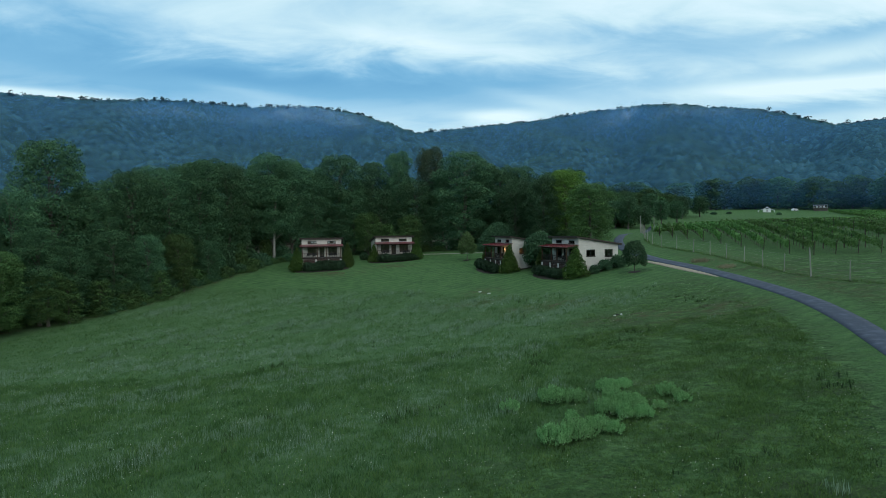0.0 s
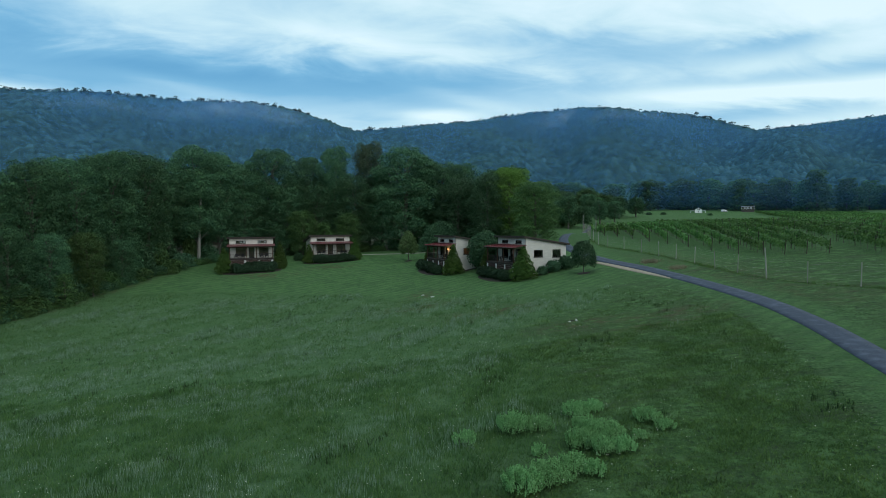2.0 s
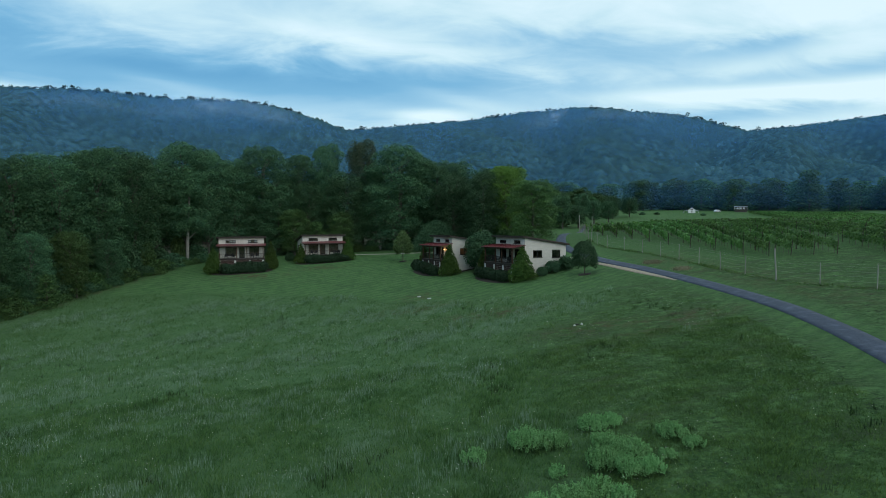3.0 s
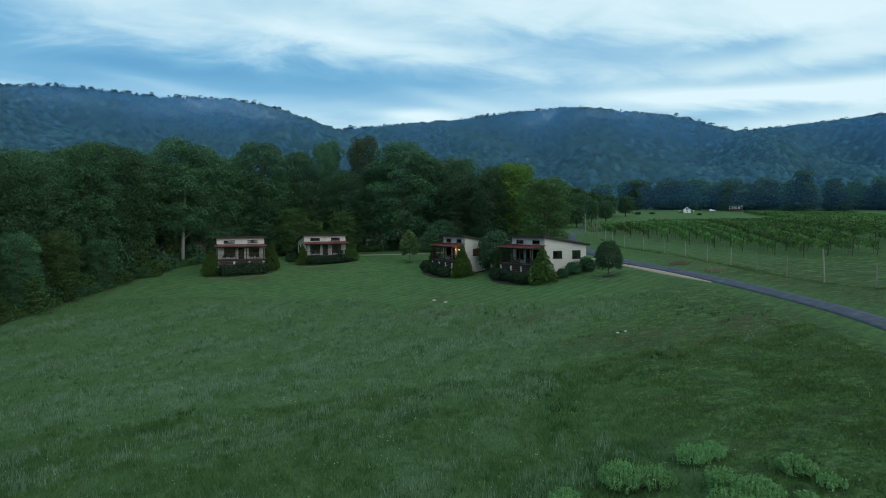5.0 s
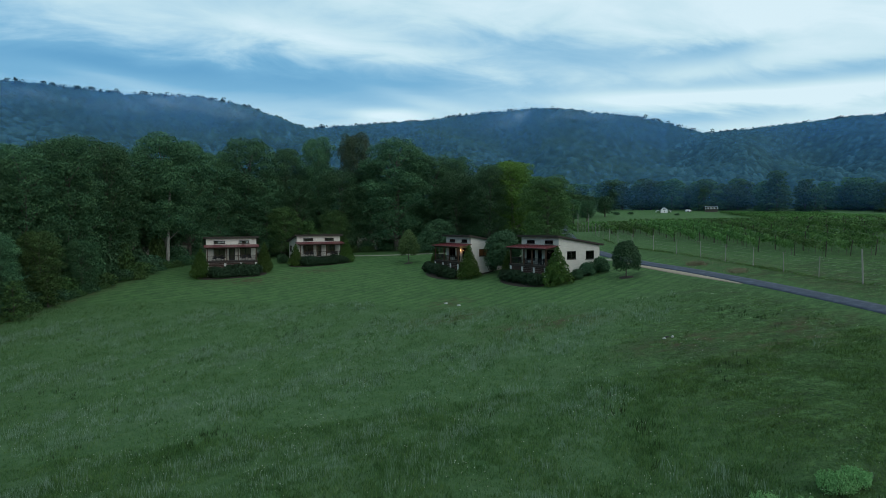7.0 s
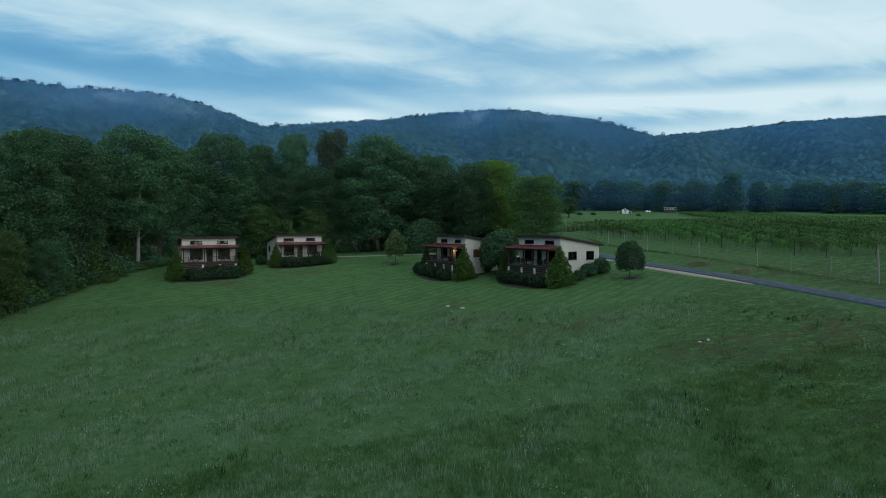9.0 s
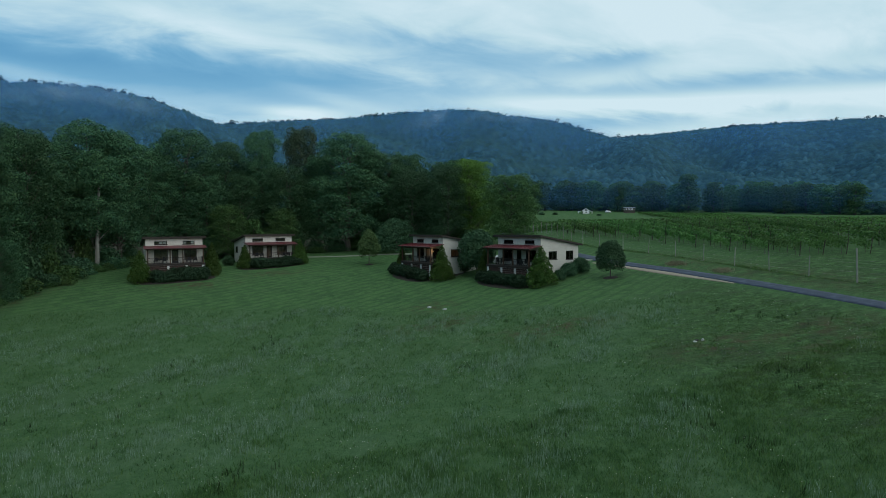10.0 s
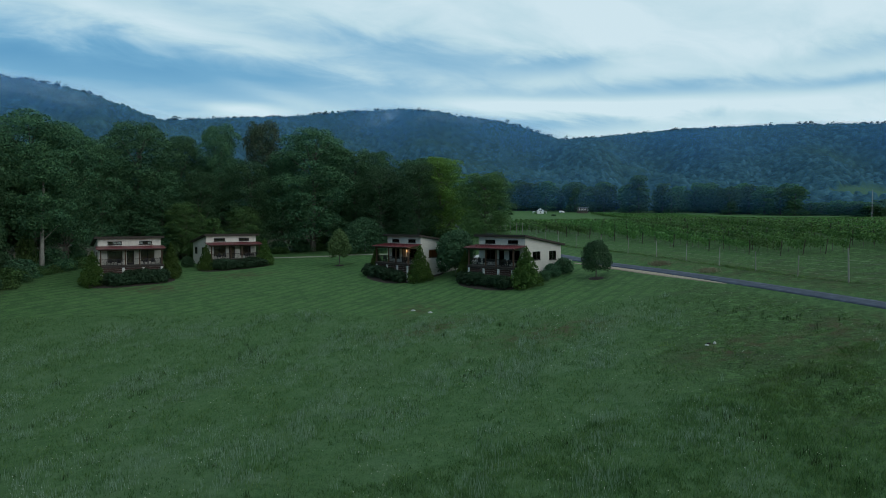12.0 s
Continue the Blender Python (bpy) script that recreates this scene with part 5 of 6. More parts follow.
# ------------------------------------------------------------ far farm
def gable(bm, x0, x1, y0, y1, z0, z1, over=0.3, thick=0.15):
    """A gable roof with its ridge along y."""
    xm = (x0 + x1) / 2
    for s in (-1, 1):
        xe = x0 - over if s < 0 else x1 + over
        ze = z0 - (z1 - z0) * over / (xm - x0)
        v = [bm.verts.new(c) for c in ((xe, y0 - over, ze), (xm, y0 - over, z1), (xm, y1 + over, z1), (xe, y1 + over, ze), (xe, y0 - over, ze + thick), (xm, y0 - over, z1 + thick), (xm, y1 + over, z1 + thick), (xe, y1 + over, ze + thick))]
        for f in ((0, 1, 2, 3), (4, 5, 6, 7), (0, 1, 5, 4), (2, 3, 7, 6), (0, 3, 7, 4), (1, 2, 6, 5)):
            bm.faces.new([v[i] for i in f])


def farmhouse(x, y, rot):
    h = new("farmhouse")
    h.matrix_world = pose(x, y, gz(x, y) - 0.1, 0, 0, rot) @ Matrix.Diagonal((0.80, 0.75, 0.62, 1))
    bm = boxes((-2.8, 2.8, 0, 8, 0, 3.6))
    v = [bm.verts.new(c) for c in ((-2.8, 0, 3.6), (2.8, 0, 3.6), (0, 0, 6.2), (-2.8, 8, 3.6), (2.8, 8, 3.6), (0, 8, 6.2))]
    bm.faces.new(v[:3])
    bm.faces.new(v[3:])
    part("wall", bm, WHITE_WALL, h, "white clapboard gable wall")
    bm = bmesh.new()
    gable(bm, -2.8, 2.8, 0, 8, 3.6, 6.2)
    part("roof", bm, ROOF_GREY, h, "pale metal gable roof")
    for wx, wz, ww, wh in ((-0.95, 3.4, 0.75, 1.5), (0.2, 3.4, 0.75, 1.5), (-0.4, 1.0, 0.8, 1.5)):
        w = part("window", boxes((wx, wx + ww, -0.06, -0.003, wz, wz + wh)), FRAME_DARK, h)
        part("pane", boxes((wx + 0.08, wx + ww - 0.08, -0.08, -0.065, wz + 0.08, wz + wh - 0.08)), GLASS, w)
    for s, x1 in ((-1, -6.6), (1, 5.6)):
        bm = bmesh.new()
        x0 = s * 2.82
        a, b = (x1, x0) if s < 0 else (x0, x1)
        box(bm, a, b, -0.8, 7.5, 2.3, 2.6)
        for vv in bm.verts:
            vv.co.z += (1 - abs(vv.co.x - x0) / abs(x1 - x0)) * 1.1
        pr_ = part("porch_roof", bm, ROOF_GREY, h)
        for py in (-0.6, 3.0, 7.0):
            xa = x1 + (0.2 if s < 0 else -0.35)
            part("post", boxes((xa, xa + 0.15, py, py + 0.15, 0, 2.45)), WHITE_WALL, pr_)
    return tagged(h, "white gabled farmhouse with low porch roofs", "house")


farmhouse(209.8, 403.4, -25)


def pavilion(x, y, rot):
    h = new("pavilion_house")
    h.matrix_world = pose(x, y, gz(x, y) - 0.1, 0, 0, rot) @ Matrix.Diagonal((0.85, 0.85, 0.85, 1))
    part("base", boxes((0, 9, 0, 6, 0, 2.0)), BRICKISH, h, "brown timber lower storey")
    part("deck", boxes((-0.4, 9.4, -1.2, 6.2, 2.0, 2.2)), BRICKISH, h)
    part("room", boxes((1.0, 8.0, 2.0, 6, 2.2, 4.4)), BRICKISH, h)
    part("roof", boxes((-0.3, 9.3, -1.0, 6.4, 4.6, 4.8)), ROOF_GREY, h, "pale flat roof")
    for k in range(6):
        part("post", boxes((0.0 + k * 1.75, 0.18 + k * 1.75, -0.9, -0.72, 2.2, 4.6)), FRAME_WHITE, h)
    part("railing", boxes((-0.2, 9.2, -1.0, -0.94, 3.05, 3.12), (-0.2, 9.2, -1.0, -0.94, 2.6, 2.66)), FRAME_WHITE, h)
    for k in range(3):
        part("window", boxes((1.6 + k * 2.2, 2.8 + k * 2.2, 1.9, 1.997, 2.8, 4.0)), FRAME_WHITE, h)
    return tagged(h, "brown two-storey outbuilding with white porch posts", "house")


pavilion(240.5, 404, -32)


def car(x, y, rot, paint, label):
    c = new("parked_car")
    c.matrix_world = pose(x, y, gz(x, y) + 0.03, 0, 0, rot)
    bm = bmesh.new()
    prof = [(-2.2, 0.35), (-2.25, 0.75), (-2.15, 1.0), (-1.75, 1.55), (-1.2, 1.72), (0.3, 1.70), (1.0, 1.15), (2.0, 0.98), (2.25, 0.8), (2.25, 0.4)]
    sides = []
    for sy, inset in ((-0.9, 0), (0.9, 0)):
        sides.append([bm.verts.new((px, sy * (0.84 if pz > 1.2 else 1.0), pz)) for px, pz in prof])
    n = len(prof)
    for k in range(n):
        bm.faces.new((sides[0][k], sides[0][(k + 1) % n], sides[1][(k + 1) % n], sides[1][k]))
    bm.faces.new(sides[0][::-1])
    bm.faces.new(sides[1])
    part("body", bm, paint, c, bevel=0.04)
    for sy in (-0.86, 0.83):
        part("side_window", boxes((-1.55, 0.35, sy, sy + 0.03, 1.12, 1.58)), FRAME_DARK, c)
    for px in (-1.4, 1.4):
        for sy in (-0.92, 0.72):
            bm = bmesh.new()
            bmesh.ops.create_cone(bm, cap_ends=True, segments=18, radius1=0.34, radius2=0.34, depth=0.2, matrix=pose(px, sy + 0.1, 0.34, 90))
            w = part("wheel", bm, RUBBER, c, bevel=0.02)
            bm = bmesh.new()
            bmesh.ops.create_cone(bm, cap_ends=True, segments=14, radius1=0.2, radius2=0.2, depth=0.22, matrix=pose(px, sy + 0.1, 0.34, 90))
            part("rim", bm, WIRE, w)
    for sy in (-0.7, 0.45):
        part("headlight", boxes((2.2, 2.27, sy, sy + 0.25, 0.72, 0.86)), FRAME_WHITE, c)
    return tagged(c, label, "car")


car(23.4, 117.5, 20, CAR_WHITE, "white car parked behind the cabin")
car(231, 409, 20, CAR_WHITE, "white car parked beside the far farm")


def pole(x, y, tall, arm=True):
    t = new("utility_pole")
    t.matrix_world = pose(x, y, gz(x, y), 0, 0, 30)
    bm = bmesh.new()
    limb(bm, (0, 0, -0.5), (0, 0, tall), 0.12, 0.08, 8)
    part("pole", bm, FENCE_WOOD, t)
    if arm:
        part("crossarm", boxes((-0.9, 0.9, -0.16, -0.112, tall - 0.7, tall - 0.55)), FENCE_WOOD, t)
    return tagged(t, "grey wooden utility pole", "pole", "utility poles")


pole(176, 156, 10.5)
pole(57, 181, 5.2, False)
pole(64, 190, 5.2, False)


def ridge_house(az, r, up, wide):
    """A white house among the trees on the skyline."""
    z, x, y, _ = ridge_z(np.array([az]), np.array([float(r)]))
    h = new("ridge_house")
    h.matrix_world = pose(float(x[0]), float(y[0]), float(z[0]), 0, 0, -az)
    part("wall", boxes((-wide / 2, wide / 2, 0, 7, -2, up)), WHITE_WALL, h)
    bm = bmesh.new()
    gable(bm, -wide / 2, wide / 2, 0, 7, up, up + 2.2)
    part("roof", bm, ROOF_GREY, h)
    return tagged(h, "small white house among trees on the far ridge", "house", "ridge houses")


for az, r, up, wide in ((-21.4, 1474, 10.5, 13), (-20.7, 1474, 10.0, 9), (-18.7, 1470, 9.5, 8), (39.0, 2120, 9.0, 11)):
    ridge_house(az, r, up, wide)

# ------------------------------------------------------------ far trees
LAB_FAR = "hazy green tree beyond the vineyard"
rng = np.random.default_rng(21)
far_spots = []
for _ in range(175):
    az, d = rng.uniform(12, 72), rng.uniform(478, 540)
    far_spots.append((az, d, rng.uniform(14, 24) * (0.5 if az > 51 else 1.0), rng.uniform(7, 11)))
far_spots += [(32.2, 484, 22, 8), (29.0, 490, 20, 9), (32.6, 480, 23, 9), (38.0, 482, 29, 9), (40, 486, 23, 8), (24.5, 484, 15, 7)]
for k, (az, d, h, rad) in enumerate(far_spots):
    x, y = MID[0] + d * math.sin(radians(az)), MID[1] + d * math.cos(radians(az))
    if (abs(az - 29.5) < 2.3 or abs(az - 35) < 2.2) and d < 485 and k < 175:
        continue
    put_tree(FAR[k % 3], x, y, h, rad, rng.uniform(0, 360), LEAF_FAR, LAB_FAR, "far trees", 0.5)
for az, d, h, rad in ((17.8, 300, 14, 5), (19.0, 292, 16, 5.5), (20.4, 296, 11, 5), (16.5, 280, 15, 5), (15.4, 262, 15, 5.5), (14.3, 250, 16, 6), (21.6, 330, 13, 5), (22.8, 345, 12, 5), (13.0, 240, 17, 6), (18.6, 350, 17, 6), (16.9, 345, 18, 6), (20.4, 360, 16, 6), (23.0, 380, 14, 6), (24.4, 395, 13, 6)):
    x, y = MID[0] + d * math.sin(radians(az)), MID[1] + d * math.cos(radians(az))
    put_tree(BACKS[int(rng.integers(0, 3))], x, y, h, rad, rng.uniform(0, 360), LEAF_BROAD, "leafy tree beyond the lane's bend", "far trees", 0.3)
for _ in range(46):
    az, d = rng.uniform(11.5, 23.5), rng.uniform(300, 430)
    if az > 19.5 and d < 395:
        continue
    x, y = MID[0] + d * math.sin(radians(az)), MID[1] + d * math.cos(radians(az))
    put_tree(FAR[int(rng.integers(0, 3))], x, y, rng.uniform(13, 19), rng.uniform(6, 9), rng.uniform(0, 360), LEAF_FAR, LAB_FAR, "far trees", 0.5)
for az, d, s in ((26.6, 424, 0.8), (30.4, 418, 0.7), (25.4, 420, 0.9)):
    x, y = MID[0] + d * math.sin(radians(az)), MID[1] + d * math.cos(radians(az))
    plant_at("garden_shrub", UNDER[3], x, y, (s, s * 0.6), 0, "low shrub in the far farm's garden", "shrub", "garden shrubs", sink=0.2)

# ------------------------------------------------------------ meadow
def weed_bush(x, y, rad, tall, seed, thin=1.0):
    """A flat dome of leafy upright shoots, pale at the tips, with gaps between them."""
    r = np.random.default_rng(seed)
    n = int(150 * rad * rad * thin + 25)
    d, a = rad * np.sqrt(r.random(n)), r.uniform(0, 6.283, n)
    bump = 0.86 + 0.14 * np.sin(a * 3 + seed) * np.cos(d * 4 / rad + seed)
    d = d * bump
    h = tall * (0.30 + 0.70 * np.sqrt(np.clip(1 - (d / rad) ** 2, 0, 1))) * r.uniform(0.72, 1.12, n)
    tip = np.column_stack([d * np.cos(a), d * np.sin(a), h])
    foot = np.column_stack([tip[:, 0] * 0.75, tip[:, 1] * 0.75, np.full(n, -0.03)])
    each = 26
    k = np.repeat(np.arange(n), each)
    u = 0.35 + 0.65 * r.random(len(k)) ** 0.7
    w = r.normal(0, 1, (len(k), 3)) * np.array([1, 1, 0.5])
    w /= np.linalg.norm(w, axis=1, keepdims=True)
    p = foot[k] + (tip - foot)[k] * u[:, None] + w * (0.10 * (1.25 - u))[:, None]
    top = new("weed_bush")
    top.matrix_world = pose(x, y, gz(x, y) - 0.03)
    part("foliage", patch_mesh("foliage", leaves_at(p, w + np.array([0, 0, 0.6]), 0.046, r, 0.4, 0.5), LEAF_WEED), None, top)
    bm = bmesh.new()
    for q in range(0, n, 3):
        limb(bm, foot[q], tip[q], 0.010, 0.005, 4)
    part("stem", bm, BLADE_DARK, top)
    return tagged(top, "pale green leafy weed clump in the tall grass", "bush", "weed clumps")


for k, (x, y, rad, tall, thin) in enumerate(((6.3, 39.2, 1.25, 1.15, 1), (7.6, 38.8, 0.95, 0.95, 1), (10.2, 40.4, 0.95, 0.85, 1), (11.3, 40.6, 0.8, 0.75, 0.8), (9.8, 37.4, 0.95, 1.0, 1), (10.4, 35.9, 1.15, 1.05, 1), (8.9, 35.4, 1.0, 1.0, 1),
                                             (9.7, 34.2, 0.85, 0.9, 1), (10.6, 34.0, 0.7, 0.8, 1), (5.0, 31.2, 1.15, 1.05, 1), (6.3, 31.6, 1.15, 1.1, 1), (7.6, 32.4, 0.95, 0.95, 1), (8.4, 31.8, 0.6, 0.75, 1), (13.3, 37.6, 0.95, 0.8, 0.7), (13.6, 36.0, 0.7, 0.55, 0.5),
                                             (3.4, 38.3, 0.85, 0.8, 0.6), (6.7, 35.2, 0.5, 0.65, 0.8), (11.9, 35.2, 0.5, 0.6, 0.6))):
    weed_bush(x, y, rad, tall, 900 + k, thin)


def lid(x, y, r, up, label):
    bm = bmesh.new()
    bmesh.ops.create_cone(bm, cap_ends=True, segments=24, radius1=r, radius2=r * 0.94, depth=up + 0.2, matrix=pose(0, 0, (up - 0.2) / 2))
    t = new("tank_lid")
    t.matrix_world = pose(x, y, gz(x, y))
    part("cover", bm, PLASTIC, t, bevel=0.02)
    bm = bmesh.new()
    bmesh.ops.create_cone(bm, cap_ends=True, segments=10, radius1=0.06, radius2=0.05, depth=0.05, matrix=pose(0, 0, up + 0.026))
    part("knob", bm, CONCRETE, t)
    return tagged(t, label, "tank lid", "tank lids")


lid(5.1, 100.3, 0.30, 0.07, "white round tank lid set in bare lawn")
lid(6.4, 98.0, 0.30, 0.07, "white round tank lid set in bare lawn")
lid(18.2, 67.6, 0.17, 0.05, "white round tank lid in the rough grass")
lid(18.9, 67.5, 0.12, 0.12, "pale upright tank riser in the rough grass")
bm = boxes((-0.16, 0.16, -0.1, 0.1, -0.1, 0.1))
pb = new("pump_box", finish(bm, "pump_box", IRON, 0.04))
pb.matrix_world = pose(18.55, 67.8, gz(18.55, 67.8))
tagged(pb, "low dark utility box in the rough grass", "box")

# tall grass, thinner and coarser away from the walk
rng = np.random.default_rng(33)


def patchy(x, y, size, seed):
    return swell(x, y, size, seed) * 0.5 + swell(x, y, size * 0.37, seed + 2.3) * 0.5


def tuft_blades(x, y, tall, n_each, spread, width, lean=0.35):
    """Thin upright blades round each spot."""
    n = len(x)
    k = np.repeat(np.arange(n), n_each)
    m_ = len(k)
    bx = x[k] + rng.normal(0, spread, m_)
    by = y[k] + rng.normal(0, spread, m_)
    bz = ground_z(bx, by) - 0.03
    h = tall[k] * rng.uniform(0.55, 1.15, m_)
    a = rng.uniform(0, 2 * np.pi, m_)
    w = width * rng.uniform(0.6, 1.3, m_)
    tip = np.column_stack([bx + rng.normal(0, lean, m_) * h, by + rng.normal(0, lean, m_) * h, bz + h])
    s = np.column_stack([np.cos(a) * w, np.sin(a) * w, np.zeros(m_)])
    root = np.column_stack([bx, by, bz])
    mid = (root * 0.45 + tip * 0.55) + np.array([0, 0, 0.06]) * h[:, None]
    return np.stack([root - s, root + s, mid + s * 0.6, tip], 1)


def field_spots(n, x0, x1, y0, y1):
    x, y = rng.uniform(x0, x1, n), rng.uniform(y0, y1, n)
    ok = (lawn_mask(x, y) < 0.4) & (forest_mask(x, y) < 0.4) & (near_line(x, y, ROAD) > 3)
    return x[ok], y[ok]


def grass(name, spots, tall, each, spread, width, mat, label, lean=0.35):
    x, y = spots
    tagged(new(name, patch_mesh(name, tuft_blades(x, y, np.full(len(x), tall) * (0.75 + 0.35 * patchy(x, y, 14, 2.0)), each, spread, width, lean), mat)), label, "grass", kind="stuff")


x, y = field_spots(62000, -46, 36, 10, 60)
rough = rough_mask(x, y) > rng.uniform(0.3, 0.7, len(x))
grass("meadow_grass", (x[~rough], y[~rough]), 0.40, 7, 0.16, 0.017, BLADE, "tall green meadow grass")
grass("rough_grass", (x[rough], y[rough]), 0.24, 8, 0.2, 0.019, BLADE_ROUGH, "coarse dark green grass toward the lane", 0.6)
x, y = field_spots(24000, -62, 38, 60, 118)
rough = rough_mask(x, y) > rng.uniform(0.3, 0.7, len(x))
grass("meadow_grass", (x[~rough], y[~rough]), 0.36, 5, 0.26, 0.024, BLADE, "tall green meadow grass farther off")
grass("rough_grass", (x[rough], y[rough]), 0.2, 4, 0.26, 0.028, BLADE_ROUGH, "coarse dark green grass farther off", 0.6)
x, y = field_spots(34000, -50, 34, 12, 108)
keep = patchy(x, y, 17, 7.0) + rng.normal(0, 0.18, len(x)) > 0.16 + 0.9 * rough_mask(x, y)
grass("seed_grass", (x[keep], y[keep]), 0.66, 9, 0.17, 0.010, BLADE_PALE, "pale feathery grass heads in drifts", 0.16)
x, y = field_spots(9000, -46, 36, 10, 100)
keep = patchy(x, y, 23, 11.0) + rng.normal(0, 0.25, len(x)) > 0.80
grass("dark_weeds", (x[keep], y[keep]), 0.65, 9, 0.14, 0.02, BLADE_DARK, "dark upright weeds standing in the grass", 0.18)
x, y = field_spots(26000, -42, 34, 12, 90)
keep = patchy(x, y, 9, 4.0) + rng.normal(0, 0.3, len(x)) > 0.34
x, y = x[keep][:5200], y[keep][:5200]
c = np.column_stack([x, y, ground_z(x, y) + rng.uniform(0.35, 0.75, len(x))])
tagged(new("wild_flowers", patch_mesh("wild_flowers", leaves_at(c, np.tile([0, -0.3, 1.0], (len(c), 1)), 0.024, rng, 0.3, 0.9), PETAL)), "small white flower heads dotted over the meadow", "flowers", kind="stuff")
# rough unmown strip at the fence's foot and pale dead tufts on the verge
sx = FENCE[(FENCE[:, 1] < 135)]
k = rng.integers(0, len(sx), 1700)
grass("fence_grass", (sx[k, 0] + rng.normal(0, 0.3, 1700), sx[k, 1] + rng.normal(0, 0.3, 1700)), 0.32, 5, 0.12, 0.02, BLADE_ROUGH, "dark unmown grass along the fence")
STRAW = leaf("dry_grass", [(0.12, 0.12, 0.07), (0.2, 0.19, 0.12), (0.28, 0.26, 0.17)], 0.0)
for cx, cy, w in ((40.4, 89.0, 0.9), (40.0, 97.2, 1.1)):
    n = 160
    grass("dry_tuft", (cx + rng.normal(0, w * 0.5, n), cy + rng.normal(0, w * 0.6, n)), 0.6, 8, 0.12, 0.02, STRAW, "pale dry grass clump on the verge", 0.5)

# prototypes of the copied trees stand deep in the wood
for k, pt in enumerate(PROTO + BACKS + SAPLING + FAR):
    x, y = -88 - 7 * k, 118 + 5 * (k % 3)
    pt.matrix_basis = pose(x, y, gz(x, y)) @ Matrix.Diagonal((1, 1, 0.85, 1))
    tagged(pt, "leafy tree deeper in the wood", "tree", "trees of the wood")

# ------------------------------------------------------------ mist on the ridge
def mist_material(name, col, low, gain, size):
    """Thin mist, or a sheet imitating haze: lets most light by and scatters the rest."""
    mt = bpy.data.materials.new(name)
    mt.use_nodes = True
    nt = mt.node_tree
    nt.nodes.remove(nt.nodes["Principled BSDF"])
    at_ = nt.nodes.new("ShaderNodeAttribute")
    at_.attribute_name = "thickness"
    tc = nt.nodes.new("ShaderNodeTexCoord")
    nz = node(nt, "ShaderNodeTexNoise", Scale=size, Detail=5.0, Roughness=0.55)
    nt.links.new(tc.outputs["Object"], nz.inputs["Vector"])
    thick = maths(nt, "MULTIPLY", at_.outputs["Fac"], maths(nt, "MULTIPLY", maths(nt, "SUBTRACT", nz.outputs[0], low), gain, True))
    df = nt.nodes.new("ShaderNodeBsdfDiffuse")
    df.inputs[0].default_value = (*col, 1)
    tr = nt.nodes.new("ShaderNodeBsdfTransparent")
    ms = nt.nodes.new("ShaderNodeMixShader")
    nt.links.new(thick, ms.inputs[0])
    nt.links.new(tr.outputs[0], ms.inputs[1])
    nt.links.new(df.outputs[0], ms.inputs[2])
    nt.links.new(ms.outputs[0], nt.nodes["Material Output"].inputs[0])
    return mt


MIST = mist_material("mist", (0.62, 0.80, 0.95), 0.34, 2.2, 0.03)
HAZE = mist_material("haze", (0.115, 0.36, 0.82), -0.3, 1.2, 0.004)


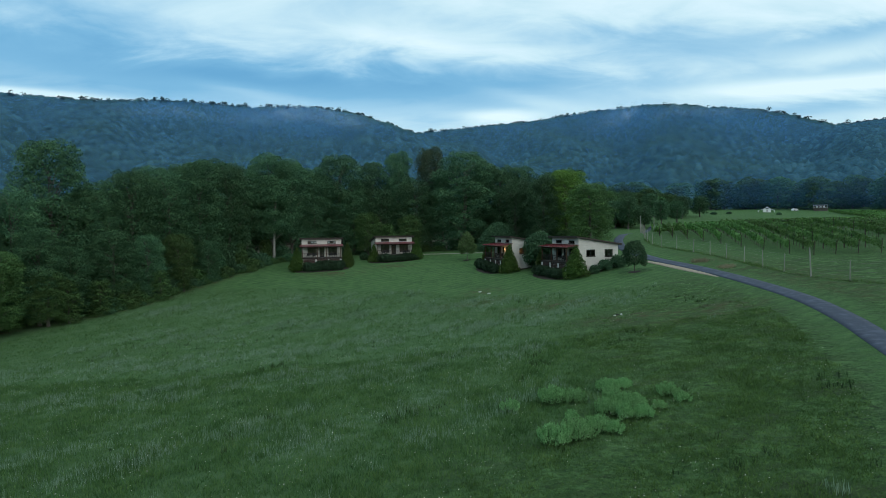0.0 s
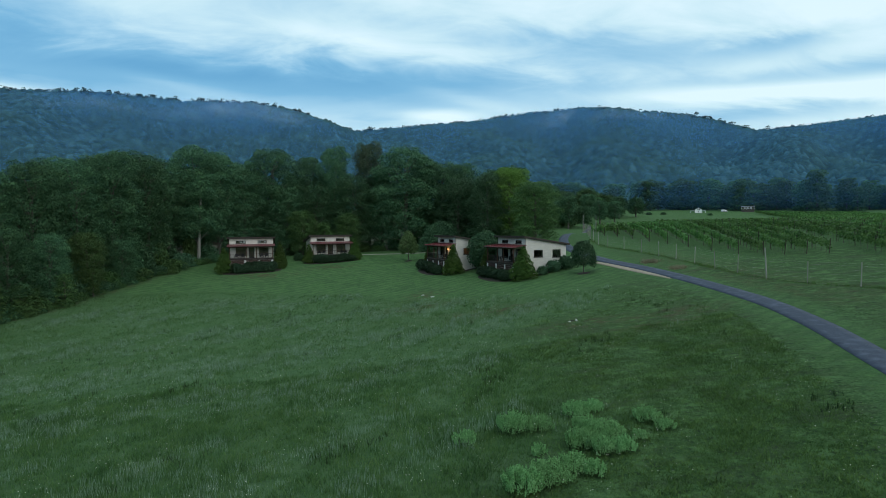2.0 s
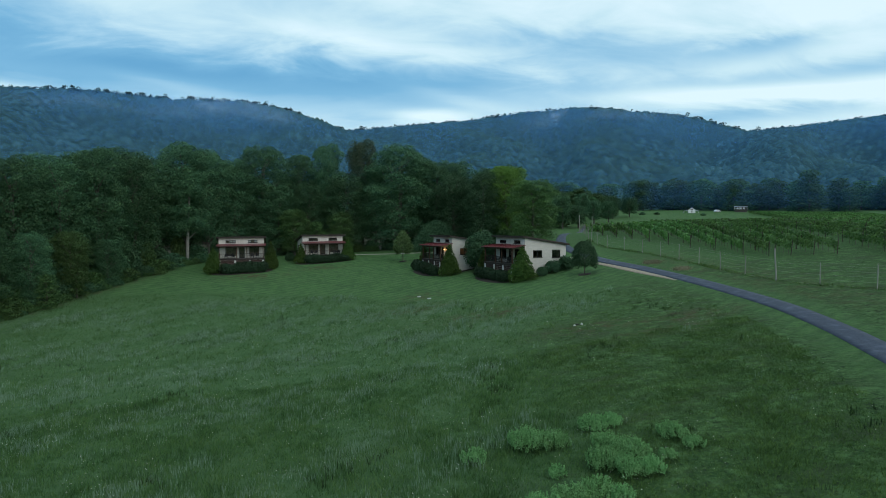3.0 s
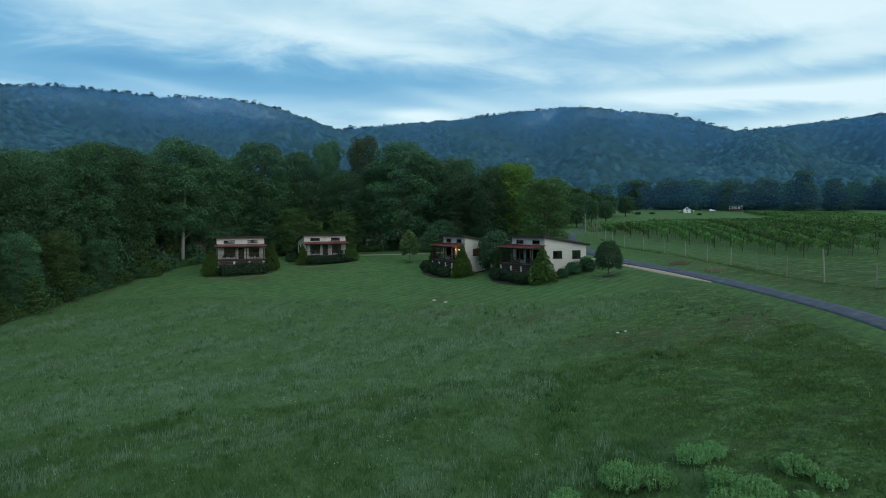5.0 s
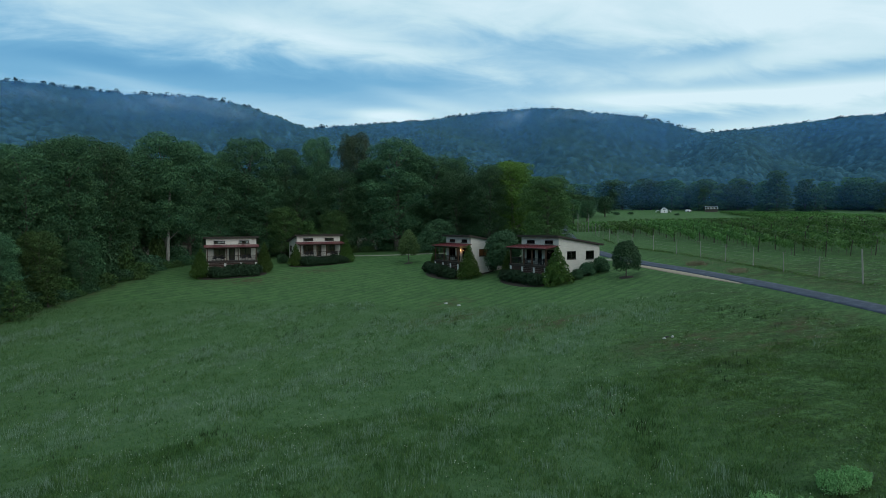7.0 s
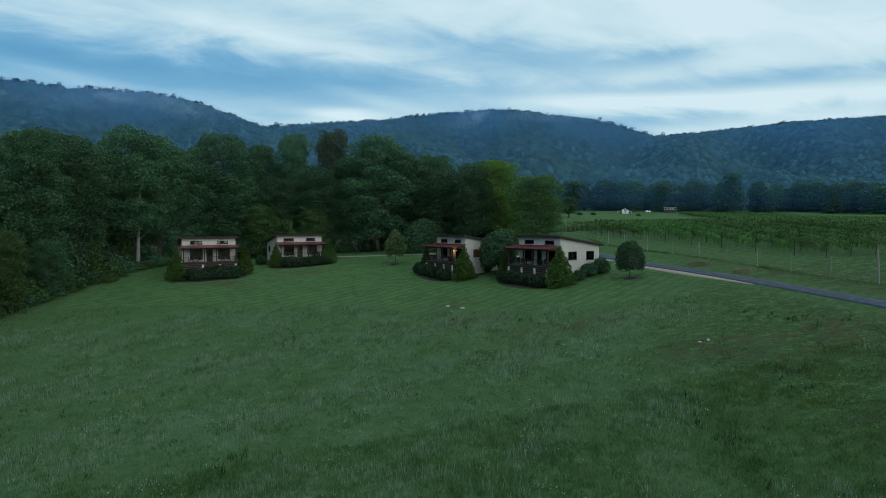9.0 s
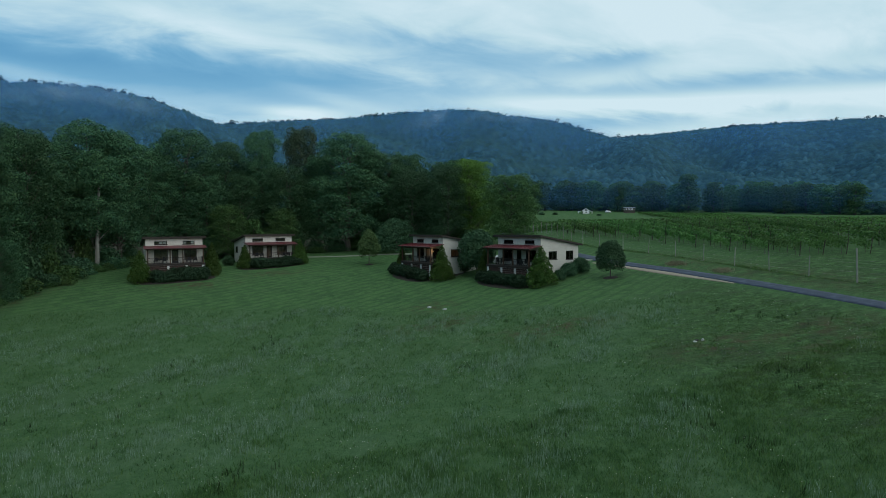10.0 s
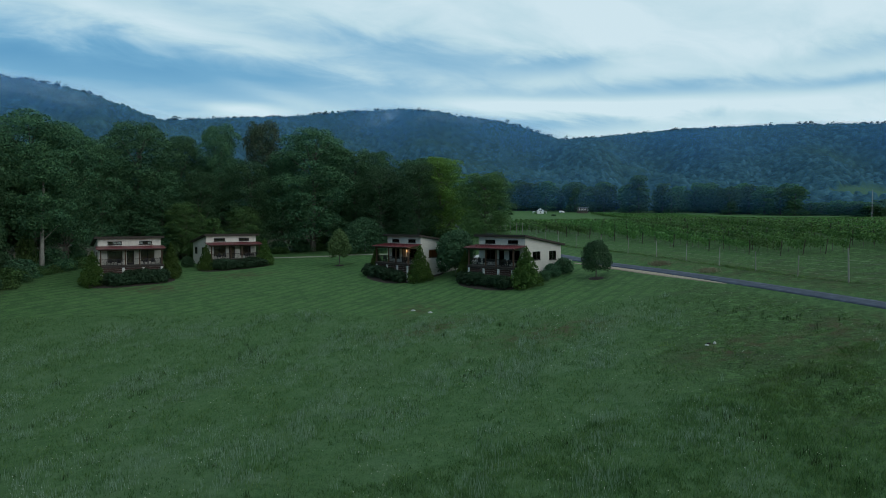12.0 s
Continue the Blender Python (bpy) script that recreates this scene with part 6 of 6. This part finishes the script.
def haze_sheet(r, dense, foot=70):
    """An added upright blue sheet across the valley that imitates evening haze."""
    az = np.arange(-62, 78.1, 1.0)
    v = np.linspace(0, 1, 33)
    A, V = np.meshgrid(az, v)
    land, x, y, _ = ridge_z(A, np.full(A.shape, float(r)))
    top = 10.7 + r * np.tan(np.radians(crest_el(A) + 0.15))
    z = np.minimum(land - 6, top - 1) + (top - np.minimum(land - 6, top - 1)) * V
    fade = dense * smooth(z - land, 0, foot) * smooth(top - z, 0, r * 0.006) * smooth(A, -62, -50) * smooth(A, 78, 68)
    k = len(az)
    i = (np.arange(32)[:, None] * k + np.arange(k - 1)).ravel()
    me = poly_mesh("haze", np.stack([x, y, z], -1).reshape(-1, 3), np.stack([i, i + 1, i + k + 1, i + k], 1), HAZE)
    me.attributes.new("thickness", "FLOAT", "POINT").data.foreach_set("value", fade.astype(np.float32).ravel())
    return tagged(new("haze", me), "see-through blue sheet added as evening haze before the wooded slopes", "haze", kind="stuff")


# two added sheets give the slopes the blue of distance
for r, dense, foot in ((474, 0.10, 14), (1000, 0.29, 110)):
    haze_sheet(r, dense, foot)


def mist_wisp(az, el, d, wide, tall, dense, lean=0.0):
    """A thin drift of mist hanging over the slope."""
    u, v = np.meshgrid(np.linspace(-1, 1, 25), np.linspace(-1, 1, 13))
    x0, y0 = MID[0] + d * math.sin(radians(az)), MID[1] + d * math.cos(radians(az))
    c, s = math.cos(radians(az)), math.sin(radians(az))
    side = u * wide / 2
    depth = v * tall * 0.7 + 12 * np.sin(u * 3 + az) + 6 * np.sin(u * 7)
    up = v * tall / 2 + lean * side + 5 * np.sin(u * 5 + az)
    z0 = 10.7 + d * math.tan(radians(el))
    P3 = np.stack([side * c + depth * s, -side * s + depth * c, up], -1).reshape(-1, 3)
    i = (np.arange(12)[:, None] * 25 + np.arange(24)).ravel()
    me = poly_mesh("mist_wisp", P3, np.stack([i, i + 1, i + 26, i + 25], 1), MIST)
    fade = np.clip(1 - u ** 2, 0, 1) ** 1.3 * np.clip(1 - v ** 2, 0, 1) ** 1.3 * dense * 0.65
    me.attributes.new("thickness", "FLOAT", "POINT").data.foreach_set("value", fade.astype(np.float32).ravel())
    ob = new("mist_wisp", me)
    ob.location = (x0, y0, z0)
    return tagged(ob, "thin white mist drifting over the ridge", "mist", kind="stuff")


MISTS = [(-13.73, 10.48, 1150, 111, 41, 0.39, -0.03), (-10.7, 10.26, 1150, 174, 48, 0.29, -0.09), (-16.66, 9.93, 1150, 126, 35, 0.19, 0.0), (17.01, 9.95, 1150, 54, 48, 0.42, 0.3), (21.47, 9.84, 1150, 95, 28, 0.29, 0.0), (25.28, 9.52, 1150, 142, 25, 0.22, -0.06), (-24.1, 10.1, 1150, 253, 28, 0.17, 0.0), (-7.81, 9.89, 1150, 111, 38, 0.17, -0.18), (15.75, 9.4, 1150, 95, 41, 0.19, 0.18)]
for az, el, d, wide, tall, dense, lean in MISTS:
    mist_wisp(az, el, d, wide, tall, dense, lean)
